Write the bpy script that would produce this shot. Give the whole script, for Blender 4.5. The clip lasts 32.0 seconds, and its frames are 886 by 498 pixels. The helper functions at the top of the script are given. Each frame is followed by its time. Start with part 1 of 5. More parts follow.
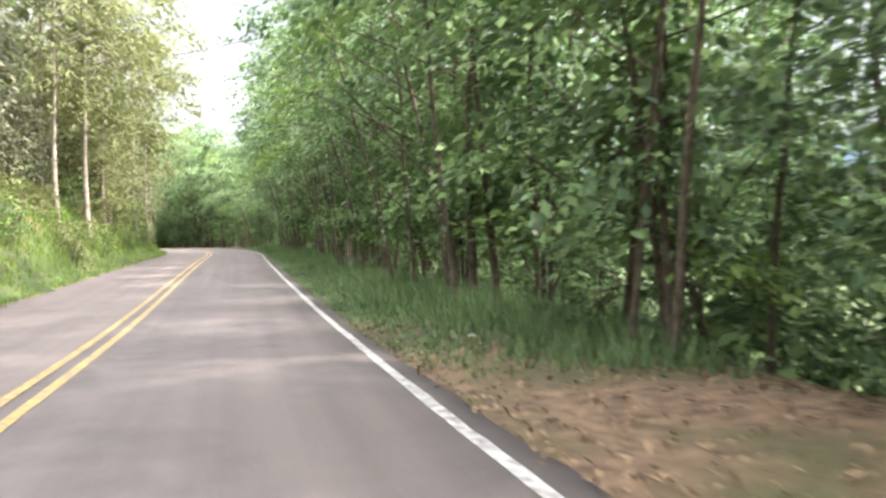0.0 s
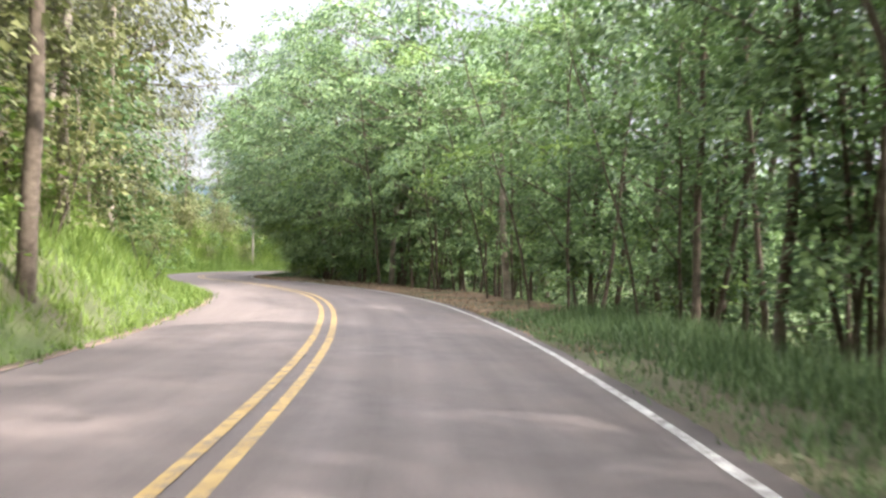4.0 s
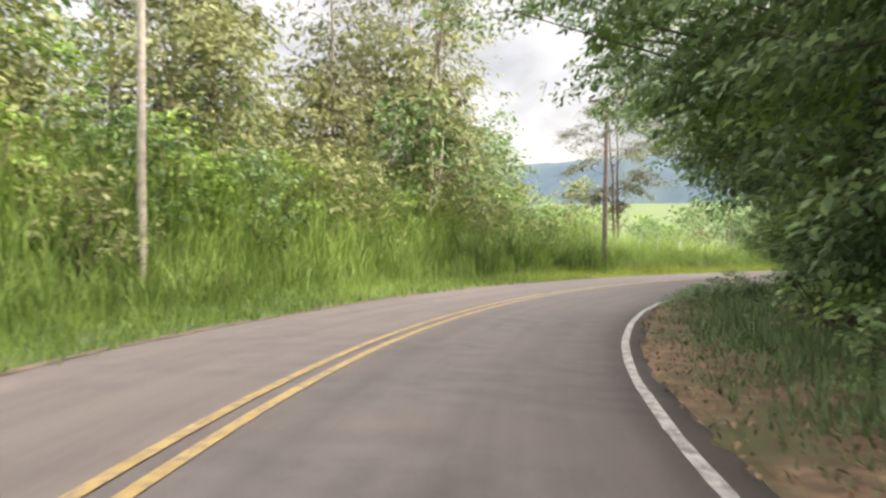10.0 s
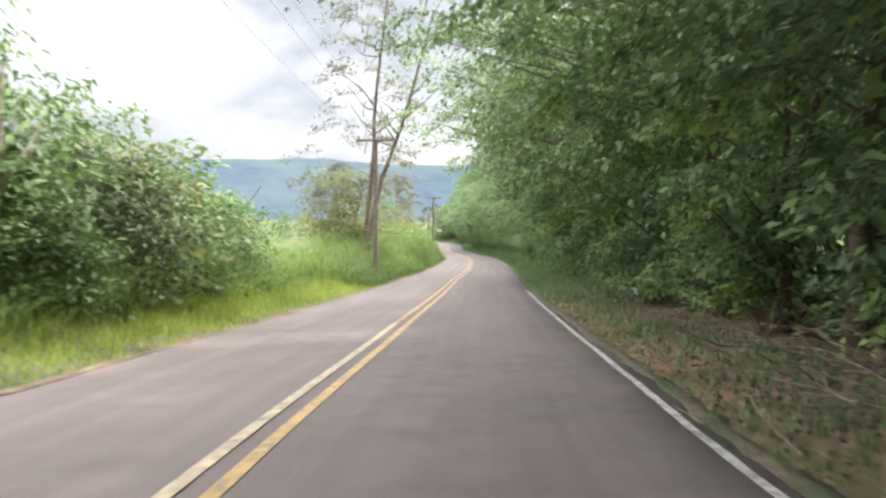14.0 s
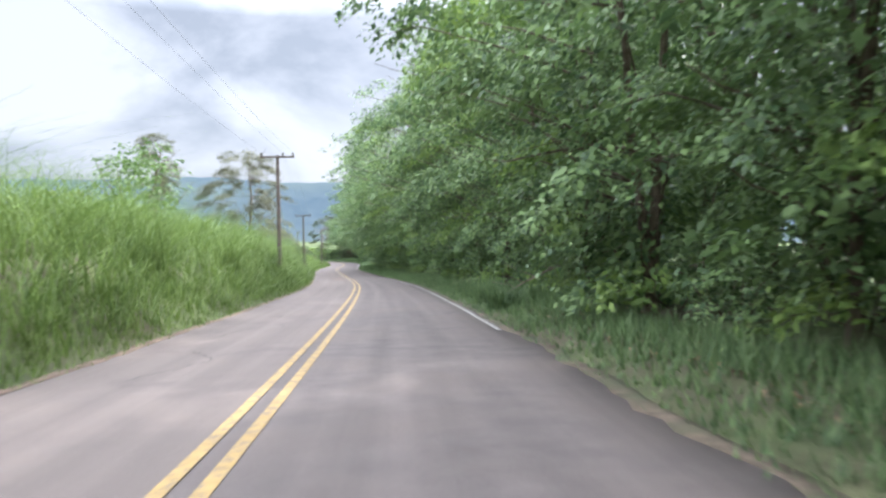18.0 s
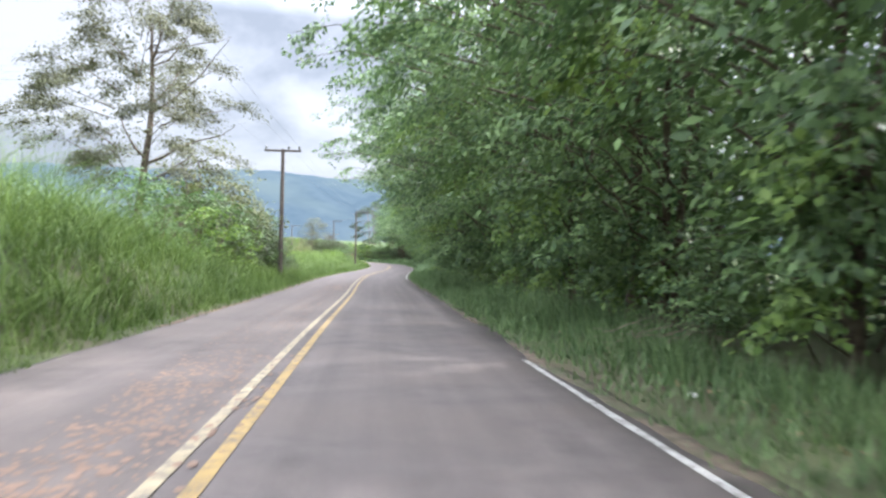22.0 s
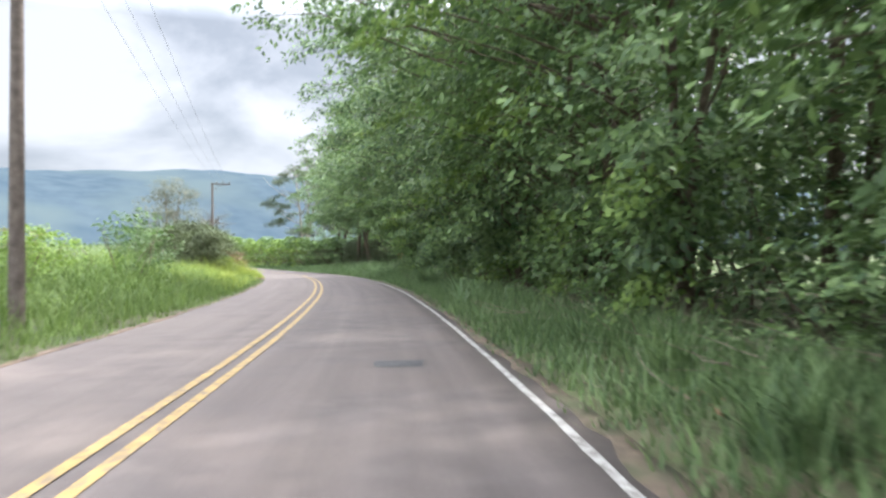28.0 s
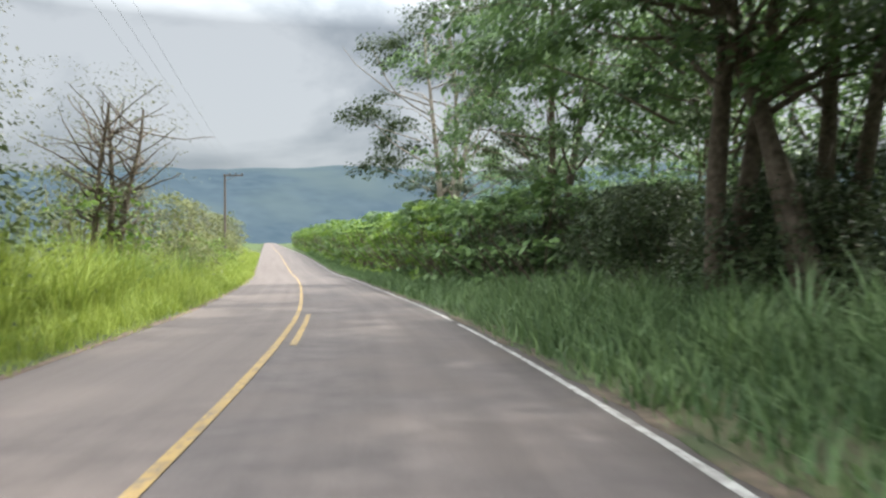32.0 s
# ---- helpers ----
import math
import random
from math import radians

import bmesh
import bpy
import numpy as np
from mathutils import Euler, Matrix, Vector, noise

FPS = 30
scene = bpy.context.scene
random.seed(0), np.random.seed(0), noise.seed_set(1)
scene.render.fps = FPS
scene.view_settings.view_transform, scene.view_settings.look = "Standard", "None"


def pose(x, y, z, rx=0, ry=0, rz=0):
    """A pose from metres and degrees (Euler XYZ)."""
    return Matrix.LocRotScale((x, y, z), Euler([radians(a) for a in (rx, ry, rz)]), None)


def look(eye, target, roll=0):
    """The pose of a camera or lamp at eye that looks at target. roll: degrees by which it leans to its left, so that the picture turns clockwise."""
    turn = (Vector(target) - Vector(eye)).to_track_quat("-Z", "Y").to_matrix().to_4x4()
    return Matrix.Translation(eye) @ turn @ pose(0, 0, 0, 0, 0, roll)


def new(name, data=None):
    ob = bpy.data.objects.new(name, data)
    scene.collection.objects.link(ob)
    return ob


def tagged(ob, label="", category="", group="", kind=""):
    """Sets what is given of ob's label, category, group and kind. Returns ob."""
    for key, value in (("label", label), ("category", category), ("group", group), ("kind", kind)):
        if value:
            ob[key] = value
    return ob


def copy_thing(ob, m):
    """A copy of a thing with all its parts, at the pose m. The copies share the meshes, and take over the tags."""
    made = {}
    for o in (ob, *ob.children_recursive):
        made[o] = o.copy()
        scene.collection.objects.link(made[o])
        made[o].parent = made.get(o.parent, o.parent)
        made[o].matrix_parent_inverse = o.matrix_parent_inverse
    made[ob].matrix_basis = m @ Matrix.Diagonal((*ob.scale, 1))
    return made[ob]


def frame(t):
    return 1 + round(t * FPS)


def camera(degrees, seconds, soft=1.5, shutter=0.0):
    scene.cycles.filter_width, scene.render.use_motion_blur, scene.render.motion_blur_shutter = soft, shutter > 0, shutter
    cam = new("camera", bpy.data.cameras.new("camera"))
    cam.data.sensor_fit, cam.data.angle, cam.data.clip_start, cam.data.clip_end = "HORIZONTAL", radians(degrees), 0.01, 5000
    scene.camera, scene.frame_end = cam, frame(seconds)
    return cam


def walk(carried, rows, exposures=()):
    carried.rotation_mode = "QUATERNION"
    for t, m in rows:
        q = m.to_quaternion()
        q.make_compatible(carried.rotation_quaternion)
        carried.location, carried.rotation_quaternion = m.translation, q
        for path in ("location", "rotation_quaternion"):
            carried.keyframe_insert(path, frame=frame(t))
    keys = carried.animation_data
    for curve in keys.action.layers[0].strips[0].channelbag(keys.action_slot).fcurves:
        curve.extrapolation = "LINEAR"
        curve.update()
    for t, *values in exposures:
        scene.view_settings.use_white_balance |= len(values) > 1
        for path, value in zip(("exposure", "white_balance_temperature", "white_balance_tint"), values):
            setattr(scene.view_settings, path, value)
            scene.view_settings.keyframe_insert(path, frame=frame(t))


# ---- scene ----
# ---------------------------------------------------------------- camera
DEGREES = 58.8
# PATH
WALK = [  # seconds, x, y, z, yaw, pitch, roll
    (0.0, 8.31, 3.48, 1.28, 10.54, -2.79, 0.24),
    (0.5, 5.68, 9.30, 1.00, 14.84, -1.86, 0.15),
    (1.0, 2.76, 15.27, 0.75, 17.65, -1.02, -0.04),
    (1.5, -0.31, 21.43, 0.56, 19.36, -0.51, -0.27),
    (2.0, -3.45, 27.77, 0.39, 20.22, -0.37, -0.28),
    (2.5, -6.62, 34.22, 0.23, 21.59, -0.37, -0.52),
    (3.0, -9.65, 40.65, 0.06, 22.70, -0.54, -0.78),
    (3.5, -12.58, 47.00, -0.12, 24.40, -0.79, -1.11),
    (4.0, -15.63, 53.09, -0.30, 26.45, -1.04, -1.55),
    (4.5, -18.80, 58.92, -0.49, 28.17, -1.15, -2.01),
    (5.0, -22.20, 64.46, -0.68, 30.76, -0.96, -2.35),
    (5.5, -25.88, 69.59, -0.88, 34.68, -0.70, -2.92),
    (6.0, -29.88, 74.24, -1.06, 38.88, -1.06, -3.20),
    (6.5, -34.25, 78.41, -1.23, 42.70, -1.19, -3.72),
    (7.0, -38.85, 82.22, -1.46, 44.98, -1.39, -3.88),
    (7.5, -43.42, 85.94, -1.72, 45.07, -1.56, -3.48),
    (8.0, -47.75, 89.79, -1.98, 42.75, -1.69, -2.60),
    (8.5, -51.72, 93.85, -2.23, 39.11, -1.84, -1.60),
    (9.0, -55.23, 98.23, -2.45, 33.98, -1.82, -1.09),
    (9.5, -58.25, 102.97, -2.66, 27.92, -2.08, -0.64),
    (10.0, -60.79, 108.03, -2.87, 21.53, -1.99, -0.63),
    (10.5, -62.81, 113.40, -3.08, 14.89, -1.71, -0.66),
    (11.0, -64.16, 119.11, -3.29, 8.20, -1.78, -1.54),
    (11.5, -64.79, 125.17, -3.50, 1.42, -1.63, -1.73),
    (12.0, -64.72, 131.46, -3.70, -5.32, -1.31, -1.80),
    (12.5, -63.92, 137.84, -3.90, -11.69, -1.18, -0.96),
    (13.0, -62.40, 144.21, -4.08, -17.21, -0.98, -0.84),
    (13.5, -60.26, 150.47, -4.25, -21.59, -0.65, -0.32),
    (14.0, -57.70, 156.62, -4.41, -25.02, -0.36, -0.15),
    (14.5, -54.82, 162.70, -4.54, -27.79, -0.36, 0.37),
    (15.0, -51.71, 168.78, -4.68, -29.62, 0.01, 0.68),
    (15.5, -48.45, 174.88, -4.80, -30.53, 0.38, 0.52),
    (16.0, -45.14, 181.03, -4.90, -31.29, 0.65, 0.46),
    (16.5, -41.80, 187.24, -4.97, -31.84, 0.87, 0.53),
    (17.0, -38.39, 193.49, -5.02, -32.06, 1.02, 0.75),
    (17.5, -34.90, 199.79, -5.04, -31.99, 1.10, 1.08),
    (18.0, -31.36, 206.15, -5.06, -31.85, 1.07, 1.46),
    (18.5, -27.84, 212.62, -5.05, -31.75, 0.77, 1.73),
    (19.0, -24.36, 219.20, -5.03, -31.54, 0.91, 1.71),
    (19.5, -20.90, 225.89, -5.01, -31.14, 0.97, 1.28),
    (20.0, -17.47, 232.67, -5.00, -30.69, 1.34, 0.55),
    (20.5, -14.08, 239.54, -4.98, -29.99, 1.42, -0.24),
    (21.0, -10.77, 246.52, -4.96, -29.15, 1.51, -0.47),
    (21.5, -7.50, 253.57, -4.93, -28.37, 1.39, -0.87),
    (22.0, -4.35, 260.74, -4.91, -27.69, 1.51, -1.09),
    (22.5, -1.26, 267.98, -4.87, -27.39, 1.62, -1.20),
    (23.0, 1.82, 275.24, -4.82, -27.23, 1.70, -1.15),
    (23.5, 4.90, 282.48, -4.75, -27.09, 1.54, -0.90),
    (24.0, 8.01, 289.69, -4.68, -27.30, 1.72, -0.45),
    (24.5, 11.10, 296.89, -4.60, -27.23, 1.98, -0.04),
    (25.0, 14.21, 304.08, -4.51, -27.49, 2.01, 0.25),
    (25.5, 17.38, 311.26, -4.41, -28.22, 1.95, 0.46),
    (26.0, 20.67, 318.42, -4.30, -29.23, 1.86, 0.64),
    (26.5, 24.11, 325.55, -4.19, -30.11, 1.76, 0.78),
    (27.0, 27.66, 332.65, -4.07, -30.49, 1.63, 0.87),
    (27.5, 31.30, 339.74, -3.96, -30.58, 1.70, 0.73),
    (28.0, 34.99, 346.83, -3.84, -30.49, 1.74, 0.83),
    (28.5, 38.55, 354.03, -3.69, -29.81, 1.74, 0.75),
    (29.0, 41.96, 361.38, -3.55, -28.69, 1.79, 0.76),
    (29.5, 45.21, 368.90, -3.37, -27.44, 1.99, 0.45),
    (30.0, 48.30, 376.61, -3.20, -26.02, 2.16, -0.37),
    (30.5, 51.24, 384.47, -3.02, -24.40, 2.05, -0.82),
    (31.0, 54.05, 392.47, -2.86, -22.70, 1.93, -0.89),
    (31.5, 56.64, 400.54, -2.72, -21.07, 1.95, -0.56),
    (32.0, 58.91, 408.61, -2.58, -19.13, 1.80, 0.68),
]
# PATH END
cam = camera(DEGREES, 32.0, soft=2.5, shutter=0.2)
walk(cam, [(t, pose(x, y, z, 90 + p, r, w)) for t, x, y, z, w, p, r in WALK],
     exposures=[(0.0, 2.93, 6250, 13), (2.0, 2.72, 5800, 13), (6.0, 2.64, 6600, 18), (7.2, 2.78, 6350, 9), (9.0, 2.55, 6850, 14), (11.5, 2.32, 6650, 12), (13.0, 2.38, 6600, 12), (14.0, 2.44, 6400, 12), (15.2, 2.28, 6150, 12), (18.0, 2.23, 5800, 12), (22.4, 2.30, 5800, 12), (24.2, 2.20, 5850, 12), (27.0, 2.17, 6000, 11), (29.0, 2.33, 6000, 11), (30.0, 2.21, 6000, 10), (30.9, 2.14, 6050, 10), (32.0, 1.62, 6150, 6)])

# ---------------------------------------------------------------- the road's line
# middle of the double yellow line, one node every 12 to 13 m, as x y z
# ROAD
PLAN = [(23.01, -32.65), (17.57, -20.85), (12.23, -9.02), (6.68, 2.77), (1.16, 14.46), (-4.84, 27.07), (-10.96, 40.09), (-16.77, 52.46), (-23.1, 63.8), (-30.5, 73.6), (-39.6, 81.3), (-49.0, 88.5), (-56.8, 97.1), (-62.5, 107.3), (-65.7, 118.9), (-66.2, 131.6), (-63.8, 144.6), (-59.0, 157.2), (-52.8, 169.3), (-46.2, 181.6), (-39.5, 194.1), (-32.5, 206.7), (-25.5, 219.8), (-18.6, 233.2), (-11.8, 247.0), (-5.4, 261.2), (0.7, 275.7), (6.9, 290.2), (12.9, 304.6), (19.3, 319.1), (26.2, 333.4), (33.3, 347.7), (40.3, 362.1), (46.9, 377.1), (52.8, 392.9), (57.7, 408.9), (61.4, 424.9), (64.1, 440.9), (66.4, 456.9), (68.3, 472.8), (70.1, 488.7), (71.9, 504.5), (73.7, 520.4)]
RISE = [0.80, 0.53, 0.27, 0.00, -0.53, -0.89, -1.22, -1.58, -1.96, -2.34, -2.74, -3.26, -3.73, -4.15, -4.57, -4.98, -5.36, -5.69, -5.96, -6.18, -6.30, -6.34, -6.31, -6.28, -6.24, -6.19, -6.10, -5.96, -5.79, -5.58, -5.35, -5.12, -4.83, -4.48, -4.14, -3.86, -3.58, -3.25, -2.84, -2.37, -1.54, -0.67, 0.22]
AHEAD = np.array(PLAN[-1]) - np.array(PLAN[-2])
for k in range(30):
    PLAN.append(tuple(np.array(PLAN[-1]) + AHEAD))
    RISE.append(RISE[-1] + 0.72)
ROAD = [(x, y, z) for (x, y), z in zip(PLAN, RISE)]
# ROAD END
SUB = 26


def spline(nodes, sub):
    a = np.array(nodes, float)
    m = np.gradient(a, axis=0)
    k = np.arange((len(a) - 1) * sub + 1) / sub
    i = np.clip(k.astype(int), 0, len(a) - 2)
    u = (k - i)[:, None]
    return ((2 * u**3 - 3 * u**2 + 1) * a[i] + (u**3 - 2 * u**2 + u) * m[i]
            + (3 * u**2 - 2 * u**3) * a[i + 1] + (u**3 - u**2) * m[i + 1])


LINE = spline(ROAD, SUB)
FIRST = -3                      # station of the first node
STATION = FIRST + np.arange(len(LINE)) / SUB
TAN = np.gradient(LINE[:, :2], axis=0)
TAN /= np.linalg.norm(TAN, axis=1)[:, None]
RIGHT = np.stack([TAN[:, 1], -TAN[:, 0]], 1)
DIST = np.concatenate([[0], np.cumsum(np.linalg.norm(np.diff(LINE[:, :2], axis=0), axis=1))])
LANE_R, LANE_L = 3.29, 2.85       # widths of the two lanes


def at(u, d):
    """World x, y and road height at station u, d metres to the right of the yellow line."""
    k = np.clip((np.asarray(u, float) - FIRST) * SUB, 0, len(LINE) - 1.001)
    i = k.astype(int)
    f = (k - i)[..., None]
    p = LINE[i] * (1 - f) + LINE[i + 1] * f
    n = RIGHT[i] * (1 - f) + RIGHT[i + 1] * f
    return p[..., :2] + n * np.asarray(d, float)[..., None], p[..., 2]


def nearest(xy):
    """Station, signed offset (right positive) and road height of the nearest place on the line."""
    xy = np.asarray(xy, float).reshape(-1, 2)
    out = np.empty((len(xy), 3))
    pts = LINE[::3, :2]
    for a in range(0, len(xy), 4000):
        q = xy[a:a + 4000]
        j = 3 * ((q[:, None, 0] - pts[None, :, 0])**2 + (q[:, None, 1] - pts[None, :, 1])**2).argmin(1)
        along = ((q - LINE[j, :2]) * TAN[j]).sum(1)
        j = np.clip(j + np.round(along / (DIST[-1] / len(DIST))).astype(int), 0, len(LINE) - 1)
        v = q - LINE[j, :2]
        side = (v * RIGHT[j]).sum(1)
        d = np.sign(side) * np.linalg.norm(v, axis=1)
        out[a:a + 4000] = np.stack([STATION[j], d, LINE[j, 2]], 1)
    return out


# ---------------------------------------------------------------- light
SUN_ELEVATION, SUN_AZIMUTH = 48.0, 85.0      # azimuth clockwise from +y
world = bpy.data.worlds.new("sky")
scene.world = world
world.use_nodes = True
wn, wl = world.node_tree.nodes, world.node_tree.links
bg = wn["Background"]
sky = wn.new("ShaderNodeTexSky")
sky.sky_type, sky.sun_disc = "NISHITA", False
sky.sun_elevation, sky.sun_rotation = radians(SUN_ELEVATION), radians(SUN_AZIMUTH)
sky.dust_density = 3.0
coord = wn.new("ShaderNodeTexCoord")
flat = wn.new("ShaderNodeMapping")
flat.inputs["Scale"].default_value = (1.0, 1.0, 2.0)
cloud = wn.new("ShaderNodeTexNoise")
cloud.inputs["Scale"].default_value, cloud.inputs["Detail"].default_value = 3.0, 9.0
cloud.inputs["Distortion"].default_value = 0.35
cloud.inputs["Roughness"].default_value = 0.55
tone = wn.new("ShaderNodeValToRGB")
tone.color_ramp.elements[0].position, tone.color_ramp.elements[0].color = 0.38, (0.77, 0.79, 0.81, 1)
tone.color_ramp.elements[1].position, tone.color_ramp.elements[1].color = 0.56, (1.42, 1.40, 1.38, 1)
mixsky = wn.new("ShaderNodeMix")
mixsky.data_type = "RGBA"
mixsky.inputs["Factor"].default_value = 0.94
# extra sky brightness above the view, up to 7.2 times, added to light the scene
split = wn.new("ShaderNodeSeparateXYZ")
rise = wn.new("ShaderNodeMapRange")
rise.inputs["From Min"].default_value, rise.inputs["From Max"].default_value = 0.30, 0.42
rise.inputs["To Min"].default_value, rise.inputs["To Max"].default_value = 1.0, 7.2
gain = wn.new("ShaderNodeVectorMath")
gain.operation = "SCALE"
wl.new(coord.outputs["Generated"], flat.inputs["Vector"])
wl.new(coord.outputs["Generated"], split.inputs["Vector"])
wl.new(split.outputs["Z"], rise.inputs["Value"])
wl.new(flat.outputs["Vector"], cloud.inputs["Vector"])
wl.new(cloud.outputs["Fac"], tone.inputs["Fac"])
wl.new(tone.outputs["Color"], gain.inputs[0])
wl.new(rise.outputs["Result"], gain.inputs["Scale"])
wl.new(sky.outputs["Color"], mixsky.inputs["A"])
wl.new(gain.outputs["Vector"], mixsky.inputs["B"])
wl.new(mixsky.outputs["Result"], bg.inputs["Color"])
bg.inputs["Strength"].default_value = 0.145
sun = new("sun", bpy.data.lights.new("sun", "SUN"))
sun.data.energy, sun.data.angle, sun.data.color = 2.3, radians(1.6), (1.0, 0.92, 0.80)
az, el = radians(SUN_AZIMUTH), radians(SUN_ELEVATION)
toward = Vector((math.sin(az) * math.cos(el), math.cos(az) * math.cos(el), math.sin(el)))
sun.matrix_world = look((0, 0, 60), Vector((0, 0, 60)) - toward)


# ---------------------------------------------------------------- materials
def material(name, low, high, scale=6.0, rough=0.85, fine=60.0, bump=0.3, island=0.0, through_light=0.0, metal=0.0, spec=0.3, wide=None, wide_scale=0.15, dist=0.02, worn=None, streak=0.0):
    """Two scales of noise between two colours, a bump, and for leaves a change from piece to piece and light coming through."""
    m = bpy.data.materials.new(name)
    m.use_nodes = True
    n, l = m.node_tree.nodes, m.node_tree.links
    b = n["Principled BSDF"]
    b.inputs["Roughness"].default_value, b.inputs["Metallic"].default_value = rough, metal
    b.inputs["Specular IOR Level"].default_value = spec
    tc = n.new("ShaderNodeTexCoord")
    geo = n.new("ShaderNodeNewGeometry")
    n1 = n.new("ShaderNodeTexNoise")
    n1.inputs["Scale"].default_value, n1.inputs["Detail"].default_value = scale, 5
    l.new(geo.outputs["Position"], n1.inputs["Vector"])
    ramp = n.new("ShaderNodeValToRGB")
    ramp.color_ramp.elements[0].position, ramp.color_ramp.elements[0].color = 0.32, (*low, 1)
    ramp.color_ramp.elements[1].position, ramp.color_ramp.elements[1].color = 0.68, (*high, 1)
    if island:
        mx = n.new("ShaderNodeMix")
        mx.inputs["Factor"].default_value = island
        l.new(n1.outputs["Fac"], mx.inputs["A"])
        l.new(geo.outputs["Random Per Island"], mx.inputs["B"])
        l.new(mx.outputs["Result"], ramp.inputs["Fac"])
    else:
        l.new(n1.outputs["Fac"], ramp.inputs["Fac"])
    colour = ramp.outputs["Color"]
    if wide:
        n3 = n.new("ShaderNodeTexNoise")
        n3.inputs["Scale"].default_value, n3.inputs["Detail"].default_value = wide_scale, 4
        l.new(geo.outputs["Position"], n3.inputs["Vector"])
        r3 = n.new("ShaderNodeValToRGB")
        r3.color_ramp.elements[0].position, r3.color_ramp.elements[1].position = 0.45, 0.62
        l.new(n3.outputs["Fac"], r3.inputs["Fac"])
        mw = n.new("ShaderNodeMix")
        mw.data_type = "RGBA"
        mw.inputs["B"].default_value = (*wide, 1)
        l.new(r3.outputs["Color"], mw.inputs["Factor"])
        l.new(colour, mw.inputs["A"])
        colour = mw.outputs["Result"]
    if streak:
        uv = n.new("ShaderNodeUVMap")
        stretch = n.new("ShaderNodeMapping")
        stretch.inputs["Scale"].default_value = (2.6, 0.05, 1.0)
        n5 = n.new("ShaderNodeTexNoise")
        n5.inputs["Scale"].default_value, n5.inputs["Detail"].default_value = 1.0, 5
        l.new(uv.outputs["UV"], stretch.inputs["Vector"])
        l.new(stretch.outputs["Vector"], n5.inputs["Vector"])
        n6 = n.new("ShaderNodeTexNoise")
        n6.inputs["Scale"].default_value, n6.inputs["Detail"].default_value = 38.0, 3
        l.new(geo.outputs["Position"], n6.inputs["Vector"])
        both = n.new("ShaderNodeMix")
        both.inputs["Factor"].default_value = 0.35
        l.new(n5.outputs["Fac"], both.inputs["A"])
        l.new(n6.outputs["Fac"], both.inputs["B"])
        r5 = n.new("ShaderNodeMapRange")
        r5.inputs["From Min"].default_value, r5.inputs["From Max"].default_value = 0.32, 0.68
        r5.inputs["To Min"].default_value, r5.inputs["To Max"].default_value = 1.0 - streak, 1.0 + streak
        l.new(both.outputs["Result"], r5.inputs["Value"])
        sc = n.new("ShaderNodeVectorMath")
        sc.operation = "SCALE"
        l.new(colour, sc.inputs[0])
        l.new(r5.outputs["Result"], sc.inputs["Scale"])
        colour = sc.outputs["Vector"]
    if worn:
        n4 = n.new("ShaderNodeTexNoise")
        n4.inputs["Scale"].default_value, n4.inputs["Detail"].default_value, n4.inputs["Roughness"].default_value = 9.0, 7, 0.7
        l.new(geo.outputs["Position"], n4.inputs["Vector"])
        r4 = n.new("ShaderNodeMapRange")
        r4.inputs["From Min"].default_value, r4.inputs["From Max"].default_value = 0.40, 0.52
        r4.inputs["To Min"].default_value, r4.inputs["To Max"].default_value = 0.85, 0.0
        l.new(n4.outputs["Fac"], r4.inputs["Value"])
        mv = n.new("ShaderNodeMix")
        mv.data_type = "RGBA"
        mv.inputs["B"].default_value = (*worn, 1)
        l.new(r4.outputs["Result"], mv.inputs["Factor"])
        l.new(colour, mv.inputs["A"])
        colour = mv.outputs["Result"]
    l.new(colour, b.inputs["Base Color"])
    if bump:
        n2 = n.new("ShaderNodeTexNoise")
        n2.inputs["Scale"].default_value, n2.inputs["Detail"].default_value = fine, 4
        l.new(geo.outputs["Position"], n2.inputs["Vector"])
        bp = n.new("ShaderNodeBump")
        bp.inputs["Strength"].default_value, bp.inputs["Distance"].default_value = bump, dist
        l.new(n2.outputs["Fac"], bp.inputs["Height"])
        l.new(bp.outputs["Normal"], b.inputs["Normal"])
    if through_light:
        t = n.new("ShaderNodeBsdfTranslucent")
        l.new(colour, t.inputs["Color"])
        ms = n.new("ShaderNodeMixShader")
        ms.inputs["Fac"].default_value = through_light
        l.new(b.outputs["BSDF"], ms.inputs[1])
        l.new(t.outputs["BSDF"], ms.inputs[2])
        l.new(ms.outputs["Shader"], n["Material Output"].inputs["Surface"])
    return m


ASPHALT = material("asphalt", (0.085, 0.071, 0.068), (0.116, 0.097, 0.092), 2.2, 0.85, 220, 0.35, wide=(0.110, 0.090, 0.083), wide_scale=0.5, dist=0.006, streak=0.22)
YELLOW = material("yellow_paint", (0.250, 0.165, 0.055), (0.370, 0.250, 0.085), 5, 0.7, 150, 0.3, dist=0.004, worn=(0.125, 0.100, 0.080))
WHITE = material("white_paint", (0.270, 0.255, 0.240), (0.460, 0.445, 0.425), 7, 0.7, 150, 0.3, dist=0.004, worn=(0.115, 0.100, 0.094))
SOIL = material("soil_and_grass", (0.042, 0.055, 0.022), (0.085, 0.105, 0.040), 1.4, 0.95, 18, 0.8, wide=(0.085, 0.075, 0.045), wide_scale=0.22, dist=0.06)
FIELD = material("field_grass_sheet", (0.030, 0.055, 0.012), (0.062, 0.095, 0.024), 0.7, 0.95, 6, 0.8, wide=(0.055, 0.068, 0.020), wide_scale=0.06, dist=0.1)
